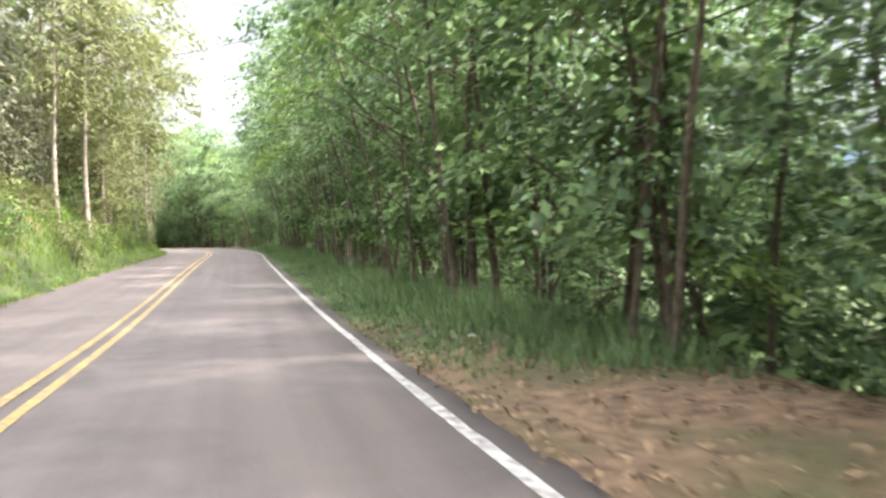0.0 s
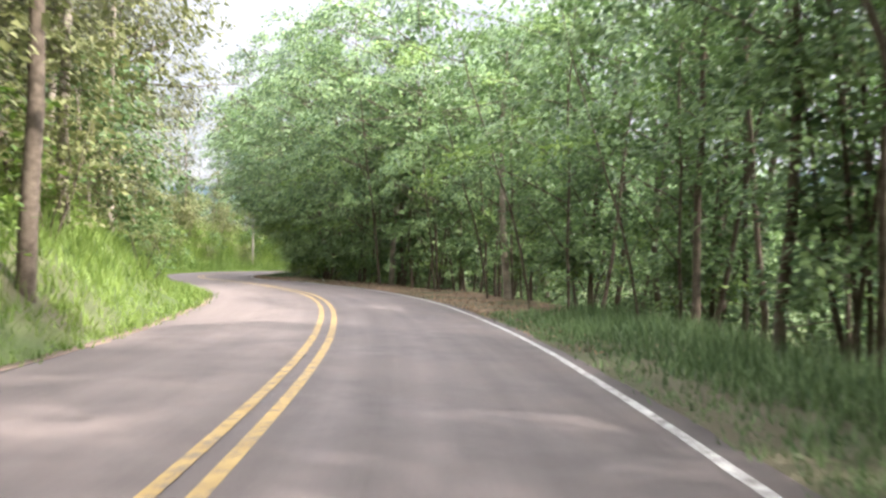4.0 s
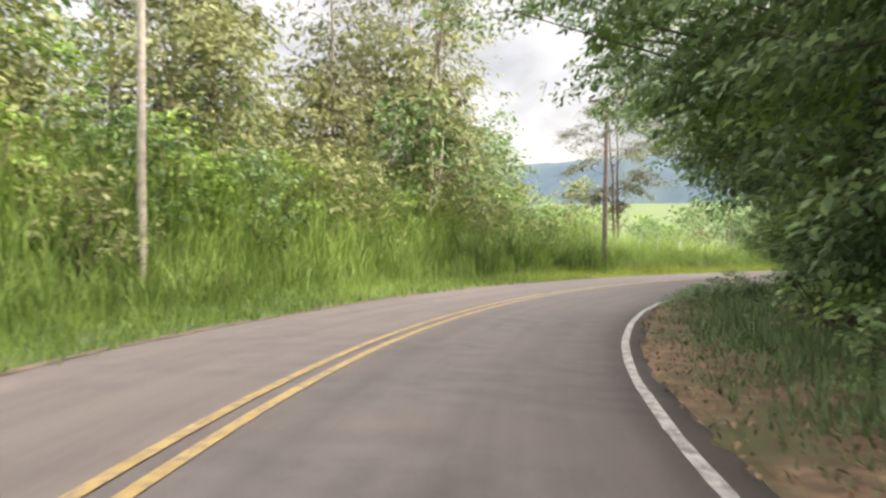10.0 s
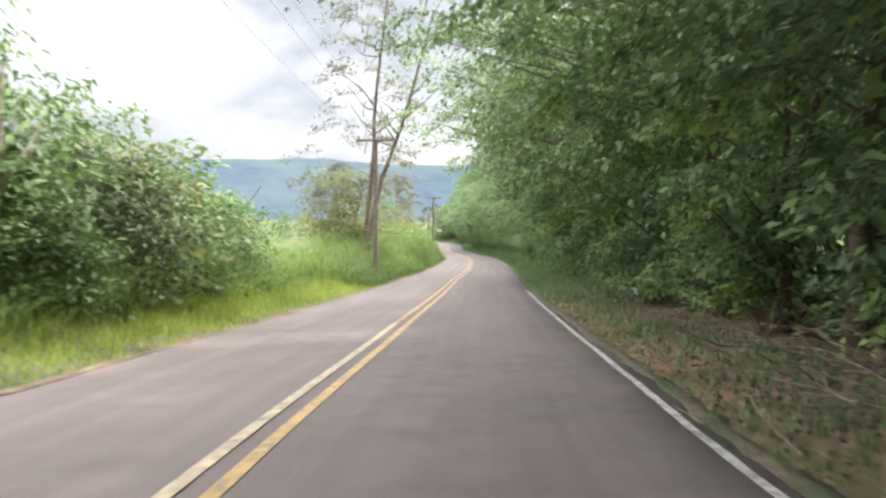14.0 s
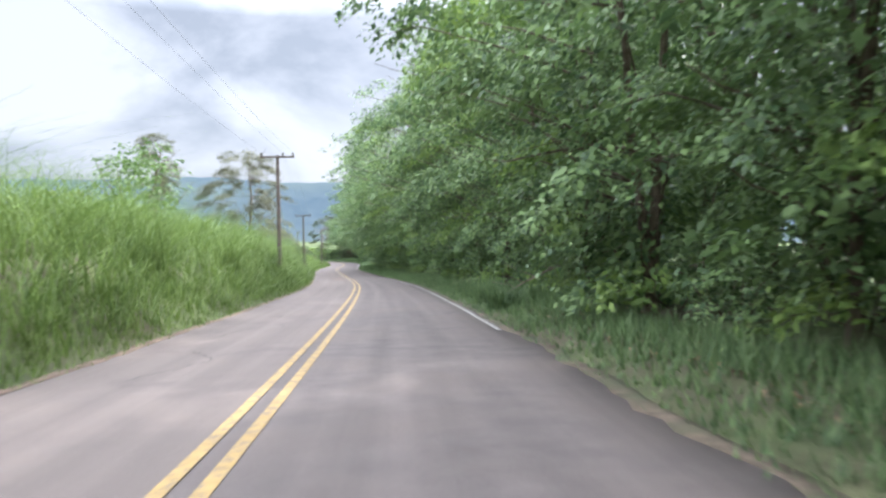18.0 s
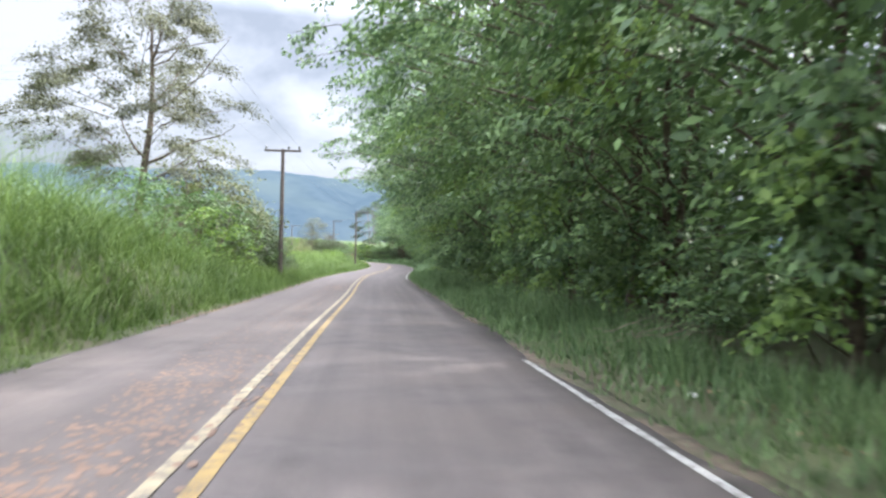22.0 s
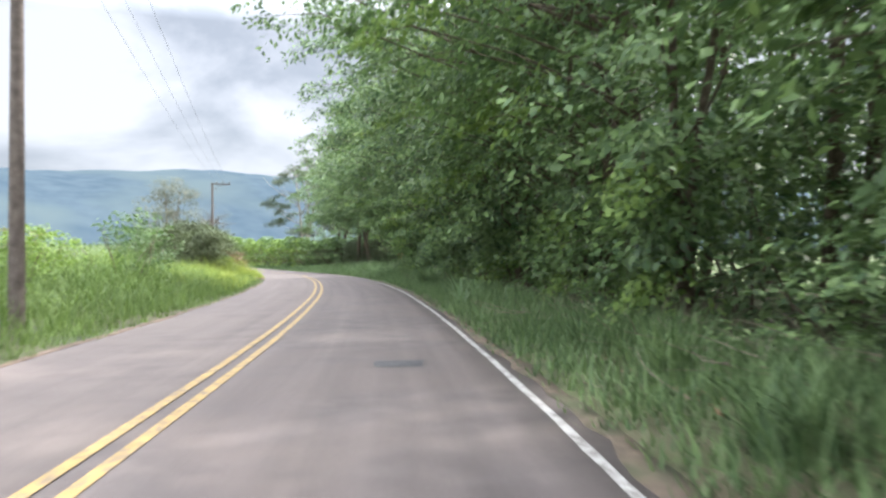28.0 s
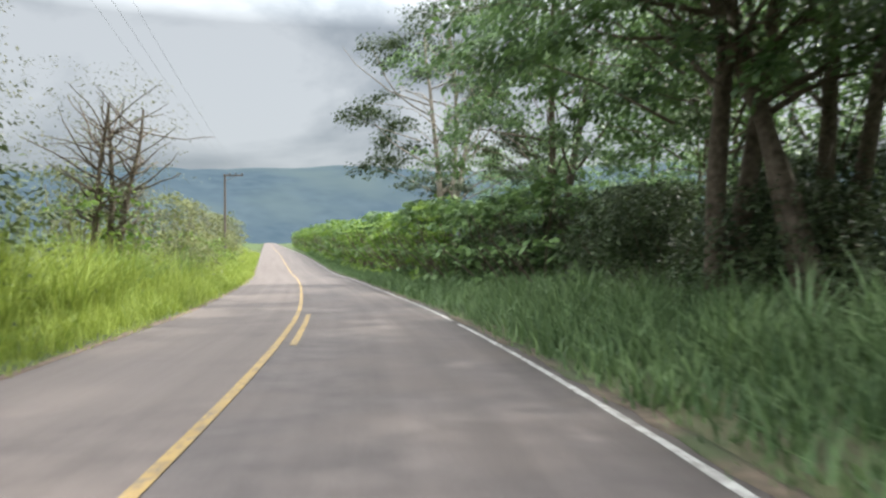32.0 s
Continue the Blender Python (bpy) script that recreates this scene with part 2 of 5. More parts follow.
GREEN_SOIL = material("overgrown_soil", (0.045, 0.068, 0.018), (0.085, 0.115, 0.034), 1.4, 0.95, 18, 0.8, wide=(0.075, 0.07, 0.038), wide_scale=0.12, dist=0.06)
DIRT = material("dirt", (0.106, 0.077, 0.057), (0.194, 0.141, 0.106), 3, 0.95, 40, 0.6)
LEAF_DARK = material("leaf_dark", (0.070, 0.124, 0.058), (0.238, 0.342, 0.132), 0.7, 0.5, 30, 0, 0.40, 0.27, spec=0.3)
LEAF_MID = material("leaf_mid", (0.069, 0.121, 0.052), (0.192, 0.292, 0.100), 0.5, 0.5, 30, 0, 0.35, 0.30, spec=0.35)
LEAF_DRY = material("leaf_olive", (0.098, 0.116, 0.042), (0.205, 0.216, 0.086), 0.4, 0.6, 30, 0, 0.35, 0.35)
LEAF_GREY = material("leaf_grey_olive", (0.07, 0.078, 0.045), (0.165, 0.165, 0.10), 0.4, 0.6, 30, 0, 0.35, 0.35)
LEAF_GREEN = material("leaf_olive_green", (0.052, 0.095, 0.032), (0.130, 0.205, 0.065), 0.5, 0.5, 30, 0, 0.35, 0.35)
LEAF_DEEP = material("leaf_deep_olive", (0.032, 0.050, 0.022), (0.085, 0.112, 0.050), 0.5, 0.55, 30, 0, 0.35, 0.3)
# Lighter leaf colour that paints light onto some outer sprays.
LEAF_LIT = material("leaf_lit", (0.097, 0.166, 0.041), (0.258, 0.368, 0.097), 0.7, 0.5, 30, 0, 0.45, 0.4, spec=0.35)
LEAF_LIME = material("leaf_lime", (0.07, 0.13, 0.02), (0.19, 0.28, 0.05), 0.4, 0.5, 30, 0, 0.5, 0.4)
GRASS_BANK = material("bank_grass_blades", (0.094, 0.159, 0.029), (0.234, 0.319, 0.075), 0.35, 0.6, 30, 0, 0.35, 0.4)
# Lime grass, brightened so that sunlight is painted into its colour.
GRASS_LIME_SUNNED = material("lime_sunned_grass", (0.152, 0.209, 0.028), (0.353, 0.419, 0.085), 0.35, 0.6, 30, 0, 0.4, 0.4)
GRASS = material("grass_blades", (0.068, 0.116, 0.025), (0.160, 0.232, 0.060), 0.35, 0.6, 30, 0, 0.5, 0.35)
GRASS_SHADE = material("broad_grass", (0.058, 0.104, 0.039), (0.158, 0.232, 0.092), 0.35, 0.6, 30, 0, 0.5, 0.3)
BARK = material("bark", (0.06, 0.045, 0.033), (0.15, 0.12, 0.09), 8, 0.95, 30, 0.8)
BARK_PALE = material("pale_bark", (0.15, 0.125, 0.098), (0.33, 0.285, 0.23), 4, 0.9, 25, 0.5)
POLE_WOOD = material("pole_wood", (0.07, 0.055, 0.048), (0.14, 0.115, 0.10), 6, 0.9, 50, 0.5)
POLE_PALE = material("pale_pole_wood", (0.20, 0.18, 0.15), (0.32, 0.29, 0.25), 6, 0.9, 50, 0.5)
CONCRETE = material("concrete", (0.26, 0.25, 0.23), (0.40, 0.385, 0.36), 6, 0.9, 60, 0.4)
# Bluish base colour: the haze of distance is painted into the hill.
HAZED_HILL = material("far_hill", (0.037, 0.055, 0.072), (0.053, 0.072, 0.088), 0.05, 1.0, 0.05, 0, wide=(0.060, 0.079, 0.086), wide_scale=0.008, spec=0.0)


# ---------------------------------------------------------------- mesh helpers
def mesh_of(name, verts, faces, mat, smooth=False):
    me = bpy.data.meshes.new(name)
    verts = np.asarray(verts, np.float32)
    faces = np.asarray(faces, np.int32)
    w = faces.shape[1]
    me.vertices.add(len(verts))
    me.vertices.foreach_set("co", verts.ravel())
    me.loops.add(faces.size)
    me.loops.foreach_set("vertex_index", faces.ravel())
    me.polygons.add(len(faces))
    me.polygons.foreach_set("loop_start", np.arange(0, faces.size, w, dtype=np.int32))
    if smooth:
        me.polygons.foreach_set("use_smooth", np.ones(len(faces), bool))
    me.update(calc_edges=True)
    me.validate()
    me.materials.append(mat)
    return me


def part_mesh(name, me, parent, label=""):
    ob = new(name, me)
    ob.parent = parent
    return tagged(ob, label) if label else ob


def part(name, bm, mat, parent, label=""):
    me = bpy.data.meshes.new(name)
    bm.to_mesh(me)
    bm.free()
    me.materials.append(mat)
    return part_mesh(name, me, parent, label)


def tube(points, radii, sides=7):
    """A tapered tube along points, as verts and quads."""
    p = np.asarray(points, float)
    r = np.asarray(radii, float)
    d = np.gradient(p, axis=0)
    d /= np.linalg.norm(d, axis=1)[:, None]
    ref = np.where(np.abs(d[:, 2:3]) > 0.9, np.array([[1.0, 0, 0]]), np.array([[0, 0, 1.0]]))
    a = np.cross(d, ref)
    a /= np.linalg.norm(a, axis=1)[:, None]
    b = np.cross(d, a)
    t = np.arange(sides) * 2 * np.pi / sides
    v = p[:, None] + r[:, None, None] * (a[:, None] * np.cos(t)[None, :, None] + b[:, None] * np.sin(t)[None, :, None])
    n = len(p)
    i = np.arange(n - 1)[:, None] * sides + np.arange(sides)[None]
    j = np.arange(n - 1)[:, None] * sides + (np.arange(sides)[None] + 1) % sides
    f = np.stack([i, j, j + sides, i + sides], -1).reshape(-1, 4)
    return v.reshape(-1, 3), f


def joined(pieces):
    vs, fs, k = [], [], 0
    for v, f in pieces:
        vs.append(v)
        fs.append(np.asarray(f) + k)
        k += len(v)
    return np.concatenate(vs), np.concatenate(fs)


def leaves(rng, centres, radii, count, size, droop=0.35, axis_xy=None, fine=False):
    """Leaf quads strewn in sprays: each spray is a flat drooping fan that points outwards. Verts and quads."""
    c = np.repeat(np.arange(len(centres)), count)
    n = len(c)
    o = centres - (np.array([0, 0, 0]) if axis_xy is None else axis_xy)
    o = o * np.array([1, 1, 0]) + rng.normal(size=o.shape) * 0.5 * np.linalg.norm(o[:, :2], axis=1)[:, None] * np.array([0.6, 0.6, 0])
    o /= np.linalg.norm(o, axis=1)[:, None] + 1e-6
    o[:, 2] = -droop + 0.22 * rng.normal(size=len(o))
    o /= np.linalg.norm(o, axis=1)[:, None]
    w = np.cross(o, [0, 0, 1.0])
    w /= np.linalg.norm(w, axis=1)[:, None] + 1e-6
    nn = np.cross(w, o)
    t = rng.uniform(-0.9, 1.0, n)
    side = rng.uniform(-1, 1, n) * (1.05 - 0.45 * t) * 0.75
    lift = rng.normal(size=n) * 0.17 - 0.18 * side**2
    r = radii[c]
    pos = centres[c] + (o[c] * t[:, None] + w[c] * side[:, None] + nn[c] * lift[:, None]) * r
    s = size * (0.55 + 0.8 * rng.random(n))[:, None]
    d = o[c] * 0.7 + w[c] * np.sign(side)[:, None] * 0.7 + rng.normal(size=(n, 3)) * 0.35
    d[:, 2] -= 0.25
    d /= np.linalg.norm(d, axis=1)[:, None]
    up = nn[c] + rng.normal(size=(n, 3)) * 0.35
    v = np.cross(d, up)
    v /= np.linalg.norm(v, axis=1)[:, None] + 1e-9
    m = np.cross(v, d)
    if fine:
        q = np.stack([pos - d * s * 0.35 + v * s * 0.25, pos - d * s * 0.35 - v * s * 0.25, pos + d * s * 0.65 - m * s * 0.08], 1)
        return q.reshape(-1, 3), np.arange(3 * n).reshape(-1, 3)
    q = np.stack([pos - d * s * 0.5, pos + v * s * 0.27 + m * s * 0.06, pos + d * s * 0.5 - m * s * 0.05, pos - v * s * 0.27 + m * s * 0.06], 1)
    return q.reshape(-1, 3), np.arange(4 * n).reshape(-1, 4)


def triangles(v, f):
    """Quads cut into triangles."""
    return v, np.concatenate([f[:, [0, 1, 2]], f[:, [0, 2, 3]]])


def blades(rng, roots, height, lean=0.35, width=0.012, seg=3):
    """Bent grass blades on the given roots: verts and quads."""
    n = len(roots)
    h = height * (0.55 + 0.75 * rng.random(n))
    a = rng.random(n) * 2 * np.pi
    le = lean * (0.3 + 1.2 * rng.random(n)) * h
    dirx = np.stack([np.cos(a), np.sin(a), np.zeros(n)], 1)
    wid = np.stack([-np.sin(a), np.cos(a), np.zeros(n)], 1) * (width * (0.6 + 0.8 * rng.random(n)))[:, None]
    vs = []
    for k in range(seg + 1):
        t = k / seg
        p = roots + dirx * (le * t**2)[:, None]
        p[:, 2] += h * (t - 0.32 * t**2 * np.minimum(le / h, 1.3))
        ww = wid * (1.0 - 0.93 * t)
        vs += [p - ww, p + ww]
    v = np.stack(vs, 1)
    base = np.arange(n)[:, None] * (2 * seg + 2)
    fs = [np.concatenate([base + 2 * k, base + 2 * k + 1, base + 2 * k + 3, base + 2 * k + 2], 1) for k in range(seg)]
    return v.reshape(-1, 3), np.stack(fs, 1).reshape(-1, 4)


# ---------------------------------------------------------------- ground
def table(u, pairs):
    a = np.array(pairs, float)
    return np.interp(u, a[:, 0], a[:, 1])


def smooth(x):
    x = np.clip(x, 0, 1)
    return x * x * (3 - 2 * x)


# per station: height of the left bank, its slope, and the flat verge before it
BANK_L = [(-3, 11), (4, 11), (7, 13), (10.0, 13.0), (11.4, 9.5), (12.4, 5.0), (13.4, 1.4), (14.5, 0.4), (17.0, 0.7), (18.5, 2.0), (20, 3.0), (22.3, 3.2), (23.6, 2.2), (24.5, 1.2), (26, 0.5), (29, 0.3), (34, 0.2), (60, 0.2)]
SLOPE_L = [(-3, 1.15), (5, 1.0), (7, 0.9), (9, 0.85), (11.5, 0.75), (12.4, 0.5), (13, 0.3), (17, 0.4), (19, 1.3), (23, 1.1), (26, 0.4), (60, 0.3)]
VERGE_L = [(-3, 0.2), (4.5, 0.3), (6, 1.0), (8, 2.6), (11.5, 2.6), (13, 1.5), (17, 1.0), (19, 0.5), (23, 0.6), (27, 1.0), (60, 1.0)]
BANK_R = [(-3, -2.5), (6, -2.0), (10, -0.8), (14, -0.3), (20, 0.2), (30, 0.1), (60, 0.2)]


def ground_height(xy):
    xy = np.asarray(xy, float).reshape(-1, 2)
    u, d, z = nearest(xy).T
    out = np.abs(d)
    left = -d - LANE_L - 0.2
    right = d - LANE_R - 0.3
    top = table(u, BANK_L)
    run = np.clip(left - table(u, VERGE_L), 0, None)
    hl = top * (1 - np.exp(-table(u, SLOPE_L) * run / top))
    hr = table(u, BANK_R) * smooth((right - 2.0) / 9)
    h = np.where(d < 0, hl, hr)
    rough = 0.10 * np.sin(xy[:, 0] * 0.9 + 1.3 * np.sin(xy[:, 1] * 0.5)) * np.sin(xy[:, 1] * 0.8 + 0.7)
    side = np.where(d < 0, left, right)
    h = h + rough * smooth(side / 2.5) - 0.12 * (1 - smooth((side + 0.9) / 1.2)) - 0.02
    return z + h * (1 - smooth((out - 60) / 160)) - 10 * smooth((out - 150) / 900)


def axis(lo, hi, step):
    core = np.arange(lo, hi + step, step)
    grow, k = [], step
    while (grow[-1] if grow else 0) < 4600:
        k *= 1.25
        grow.append((grow[-1] if grow else 0) + k)
    grow = np.array(grow)
    return np.concatenate([lo - grow[::-1], core, core[-1] + grow])


def sheet(name, xs, ys, zfun, mat):
    gx, gy = np.meshgrid(xs, ys)
    z = zfun(np.stack([gx.ravel(), gy.ravel()], 1))
    v = np.stack([gx.ravel(), gy.ravel(), z], 1)
    i = (np.arange(len(ys) - 1)[:, None] * len(xs) + np.arange(len(xs) - 1)[None]).ravel()
    f = np.stack([i, i + 1, i + 1 + len(xs), i + len(xs)], 1)
    return mesh_of(name, v, f, mat, True)


lo, hi = LINE[:, :2].min(0), LINE[:(int((38 - FIRST) * SUB)), :2].max(0)

def open_ground(xy):
    """The open country, a little lower where the banks beside the road lie on it."""
    out = np.abs(nearest(xy)[:, 1])
    return ground_height(xy) - 0.5 * (1 - smooth((out - 11.0) / 3.5))


ground = new("ground", sheet("ground", axis(lo[0] - 25, hi[0] + 25, 2.4), axis(lo[1] + 10, hi[1] + 10, 2.4), open_ground, FIELD))
tagged(ground, "grassy roadside ground with bare reddish soil patches", "ground", kind="structure")


def ribbon(name, u0, u1, d0, d1, lift, mat, cols=2, thick=0.0, wobble=0.0, step=1 / 26, follow=False):
    """A strip along the road from offset d0 to d1."""
    us = np.arange(u0, u1 + 1e-6, step)
    ds = np.linspace(d0, d1, cols)
    rng = np.random.default_rng(int(abs(d0) * 100) + 5)
    rows = []
    for j, d in enumerate(ds):
        off = np.full(len(us), d)
        if wobble and j in (0, cols - 1):
            off = off + wobble * (np.sin(us * 9.1) * 0.5 + np.sin(us * 23.7 + 1) * 0.3 + rng.normal(size=len(us)) * 0.35)
        xy, z = at(us, off)
        crown = -0.012 * abs(d)
        if follow:
            z, crown = ground_height(xy), 0.0
        rows.append(np.concatenate([xy, (z + lift + crown)[:, None]], 1))
    if thick:
        rows = [rows[0] - np.array([0, 0, thick])] + rows + [rows[-1] - np.array([0, 0, thick])]
    c = len(rows)
    v = np.stack(rows, 1).reshape(-1, 3)
    i = (np.arange(len(us) - 1)[:, None] * c + np.arange(c - 1)[None]).ravel()
    f = np.stack([i, i + 1, i + 1 + c, i + c], 1)
    me = mesh_of(name, v, f, mat, True)
    layer = me.uv_layers.new(name="along")
    ds = np.concatenate([ds[:1], ds, ds[-1:]]) if thick else ds
    uv = np.stack([np.tile(ds, len(us)), np.repeat(us * 14.0, c)], 1)
    layer.data.foreach_set("uv", uv[f.ravel()].astype(np.float32).ravel())
    return me


END = float(STATION[-1]) - 0.2
road = new("road", ribbon("road", FIRST + 0.05, END, -LANE_L - 0.2, LANE_R + 0.3, 0.0, ASPHALT, 9, 0.14, 0.05))
tagged(road, "worn grey-pink asphalt country road with patched surface", "road", kind="structure")
FADED = material("faded_yellow_paint", (0.260, 0.210, 0.130), (0.380, 0.315, 0.205), 5, 0.7, 150, 0.3, dist=0.004, worn=(0.125, 0.105, 0.090))
for off, a0, a1, paint in ((-0.13, FIRST + 0.05, 11.6, YELLOW), (-0.13, 11.6, 15.2, FADED), (-0.13, 15.2, 21.8, YELLOW), (-0.13, 21.8, 25.6, FADED), (-0.13, 25.6, END, YELLOW), (0.13, FIRST + 0.05, 31.9, YELLOW)):
    mk = new("yellow_line", ribbon("yellow_line", a0, a1, off - 0.055, off + 0.055, 0.006, paint))
    tagged(mk, "worn yellow centre line painted on asphalt" if paint is YELLOW else "faded pale yellow centre line painted on asphalt", "road marking", "centre lines", "structure")
# the left lane's surface is paler and pinker
LANE_PALE = material("pale_asphalt", (0.107, 0.087, 0.080), (0.136, 0.111, 0.101), 1.6, 0.85, 220, 0.35, wide=(0.126, 0.103, 0.093), wide_scale=0.4, dist=0.006, streak=0.18)
lane = new("left_lane", ribbon("left_lane", FIRST + 0.1, END - 0.1, -LANE_L - 0.12, -0.13, 0.003, LANE_PALE, 5, 0.0, 0.03))
tagged(lane, "paler pinkish asphalt of the left lane", "road", kind="structure")
mk = new("yellow_line", ribbon("yellow_line", 32.75, 33.2, 0.075, 0.185, 0.005, YELLOW))
tagged(mk, "short worn piece of yellow centre line", "road marking", "centre lines", "structure")
# loose orange soil along the left edge of the asphalt
for a0, a1 in ((-2.5, 12.6), (12.8, 16.5), (17.0, 22.4), (23.0, 30.8), (31.6, 37.0)):
    mk = new("dirt_edge", ribbon("dirt_edge", a0, a1, -LANE_L - 0.33, -LANE_L - 0.15, 0.012, DIRT, 3, 0.1, 0.07, step=0.03))
    tagged(mk, "narrow edge of loose orange soil along the asphalt", "soil edge", "soil edges", "structure")
EDGE_SOIL = material("edge_soil", (0.062, 0.050, 0.036), (0.135, 0.102, 0.074), 5, 0.95, 40, 0.7, wide=(0.050, 0.060, 0.028), wide_scale=0.8)
for a0, a1 in ((12.4, 22.9), (23.1, 31.0), (31.2, 37.0)):
    mk = new("dirt_edge", ribbon("dirt_edge", a0, a1, LANE_R + 0.14, LANE_R + 0.36, 0.010, EDGE_SOIL, 3, 0.1, 0.09, step=0.03))
    tagged(mk, "uneven edge of loose soil beside the edge line", "soil edge", "soil edges", "structure")
# the white line is whole at first, and worn or overgrown in places further on
pieces = [(FIRST + 0.05, 9.05), (9.28, 14.3)]
wear = random.Random(7)
pieces += [(14.33, 16.3), (19.0, 22.7), (25.7, 28.05), (28.08, 31.3), (31.33, 33.0), (33.03, END)]
for w0, w1 in ((16.35, 18.9), (22.75, 25.6)):
    while w0 < w1:
        ln = wear.uniform(0.015, 0.05)
        pieces.append((w0, w0 + ln))
        w0 += ln + wear.uniform(0.5, 1.3)
for a0, a1 in pieces:
    mk = new("white_line", ribbon("white_line", a0, a1, LANE_R - 0.055, LANE_R + (0.055 if a0 < 13 else 0.03), 0.005, WHITE, wobble=0.012, step=1 / 40))
    tagged(mk, "worn white edge line painted on asphalt", "road marking", "edge lines", "structure")
PATCH = material("tar_patch", (0.045, 0.045, 0.048), (0.075, 0.073, 0.074), 8, 0.8, 120, 0.5, dist=0.006)
for u0, u1, d0, d1 in ((28.60, 28.636, 1.75, 2.35), (21.22, 21.256, 1.4, 2.2)):
    mk = new("tar_patch", ribbon("tar_patch", u0, u1, d0, d1, 0.007, PATCH, 4, wobble=0.05, step=0.012))
    tagged(mk, "dark fresh asphalt patch in the road", "road patch", "asphalt patches", "structure")
CRACK = material("crack_filling", (0.030, 0.027, 0.026), (0.055, 0.048, 0.045), 8, 0.9, 120, 0.5, dist=0.006)


def crack(seed, u0, d0, length, across):
    """A jagged crack in the asphalt, a narrow ragged strip."""
    rng = np.random.default_rng(seed)
    n = 16
    us = u0 + np.linspace(0, length, n) / 14 + rng.normal(size=n) * 0.004
    ds = d0 + np.linspace(0, across, n) + np.cumsum(rng.normal(size=n)) * 0.03
    w = 0.010 * (0.4 + rng.random(n)) * np.sin(np.linspace(0.15, 3.0, n))
    xy0, z = at(us, ds - w)
    xy1, _ = at(us, ds + w)
    lift = (z - 0.012 * np.abs(ds) + 0.008)[:, None]
    v = np.concatenate([np.concatenate([xy0, lift], 1), np.concatenate([xy1, lift], 1)])
    i = np.arange(n - 1)
    ob = new("road_crack", mesh_of("road_crack", v, np.stack([i, i + n, i + n + 1, i + 1], 1)[:, ::-1], CRACK))
    return tagged(ob, "dark jagged crack in the worn asphalt", "road crack", "asphalt cracks", "structure")


for k, (u0, d0, ln, ac) in enumerate(((18.62, -1.9, 2.2, 0.6), (18.75, -1.3, 1.6, -0.5), (18.95, -2.2, 2.6, 0.5), (19.3, -1.6, 1.8, 0.4), (19.1, -0.8, 1.5, -0.3), (5.2, -1.6, 2.0, 0.5), (9.6, 1.2, 2.0, 0.3), (13.9, 2.4, 1.4, 0.7), (20.9, 1.1, 1.2, 0.4), (31.2, 2.3, 1.8, 0.4), (32.0, 1.5, 2.2, -0.6))):
    crack(500 + k, u0, d0, ln, ac)
LITTER = material("leaf_litter", (0.092, 0.062, 0.040), (0.230, 0.148, 0.094), 5, 0.95, 40, 0.9, wide=(0.079, 0.075, 0.035), wide_scale=0.5, dist=0.03)
SAND = material("pale_dirt", (0.120, 0.074, 0.048), (0.195, 0.126, 0.083), 3, 0.95, 40, 0.5)
for a0, a1 in ((-2.5, 0.8), (5.3, 12.4)):
    strip = new("shoulder", ribbon("shoulder", a0, a1, LANE_R + 0.32, LANE_R + 1.75, 0.012, LITTER, 4, 0.1, 0.14))
    tagged(strip, "bare reddish soil and leaf litter beside the asphalt", "road shoulder", kind="structure")
strip = new("driveway", ribbon("driveway", 31.16, 31.46, -9.0, -LANE_L - 0.22, 0.05, SAND, 12, 0.1, 0.1, follow=True))
tagged(strip, "pale sandy dirt driveway joining the road", "driveway", kind="structure")


# the banks beside the road, following the ground closely
for name, u0, u1, side, mat, what in (("bank_left", FIRST + 0.1, 13, -1, GREEN_SOIL, "green overgrown bank rising beside the road"), ("bank_left", 13, 40, -1, SOIL, "grassy soil bank beside the road"), ("verge_right", FIRST + 0.1, 0.74, 1, LITTER, "verge of bare soil and dry leaves below the trees"), ("verge_right", 0.74, 5.3, 1, SOIL, "grassy soil verge below the trees"),
                                      ("verge_right", 5.3, 15.9, 1, LITTER, "verge of reddish brown leaf litter below the trees"), ("verge_right", 15.9, 40, 1, SOIL, "shaded soil verge with grass and twigs")):
    base = LANE_L + 0.1 if side < 0 else LANE_R + 0.2
    steps = np.concatenate([np.arange(0, 5, 0.36), np.linspace(5, 12.5, 9)])
    us = np.arange(u0, u1 + 0.04, 0.08)
    gu, gd = np.meshgrid(us, side * (base + steps), indexing="ij")
    xy, _ = at(gu.ravel(), gd.ravel())
    v = np.concatenate([xy, ground_height(xy)[:, None]], 1)
    i = (np.arange(len(us) - 1)[:, None] * len(steps) + np.arange(len(steps) - 1)[None]).ravel()
    f = np.stack([i, i + 1, i + 1 + len(steps), i + len(steps)], 1)
    if side < 0:
        f = f[:, ::-1]
    tagged(new(name, mesh_of(name, v, f[:, ::-1], mat, True)), what, "roadside bank", kind="structure")


# ---------------------------------------------------------------- far hills
RIDGE = ((-2600, 60), (-900, 72), (-400, 80), (-100, 97), (60, 108), (280, 121), (450, 113), (750, 126), (1500, 110), (2600, 80))


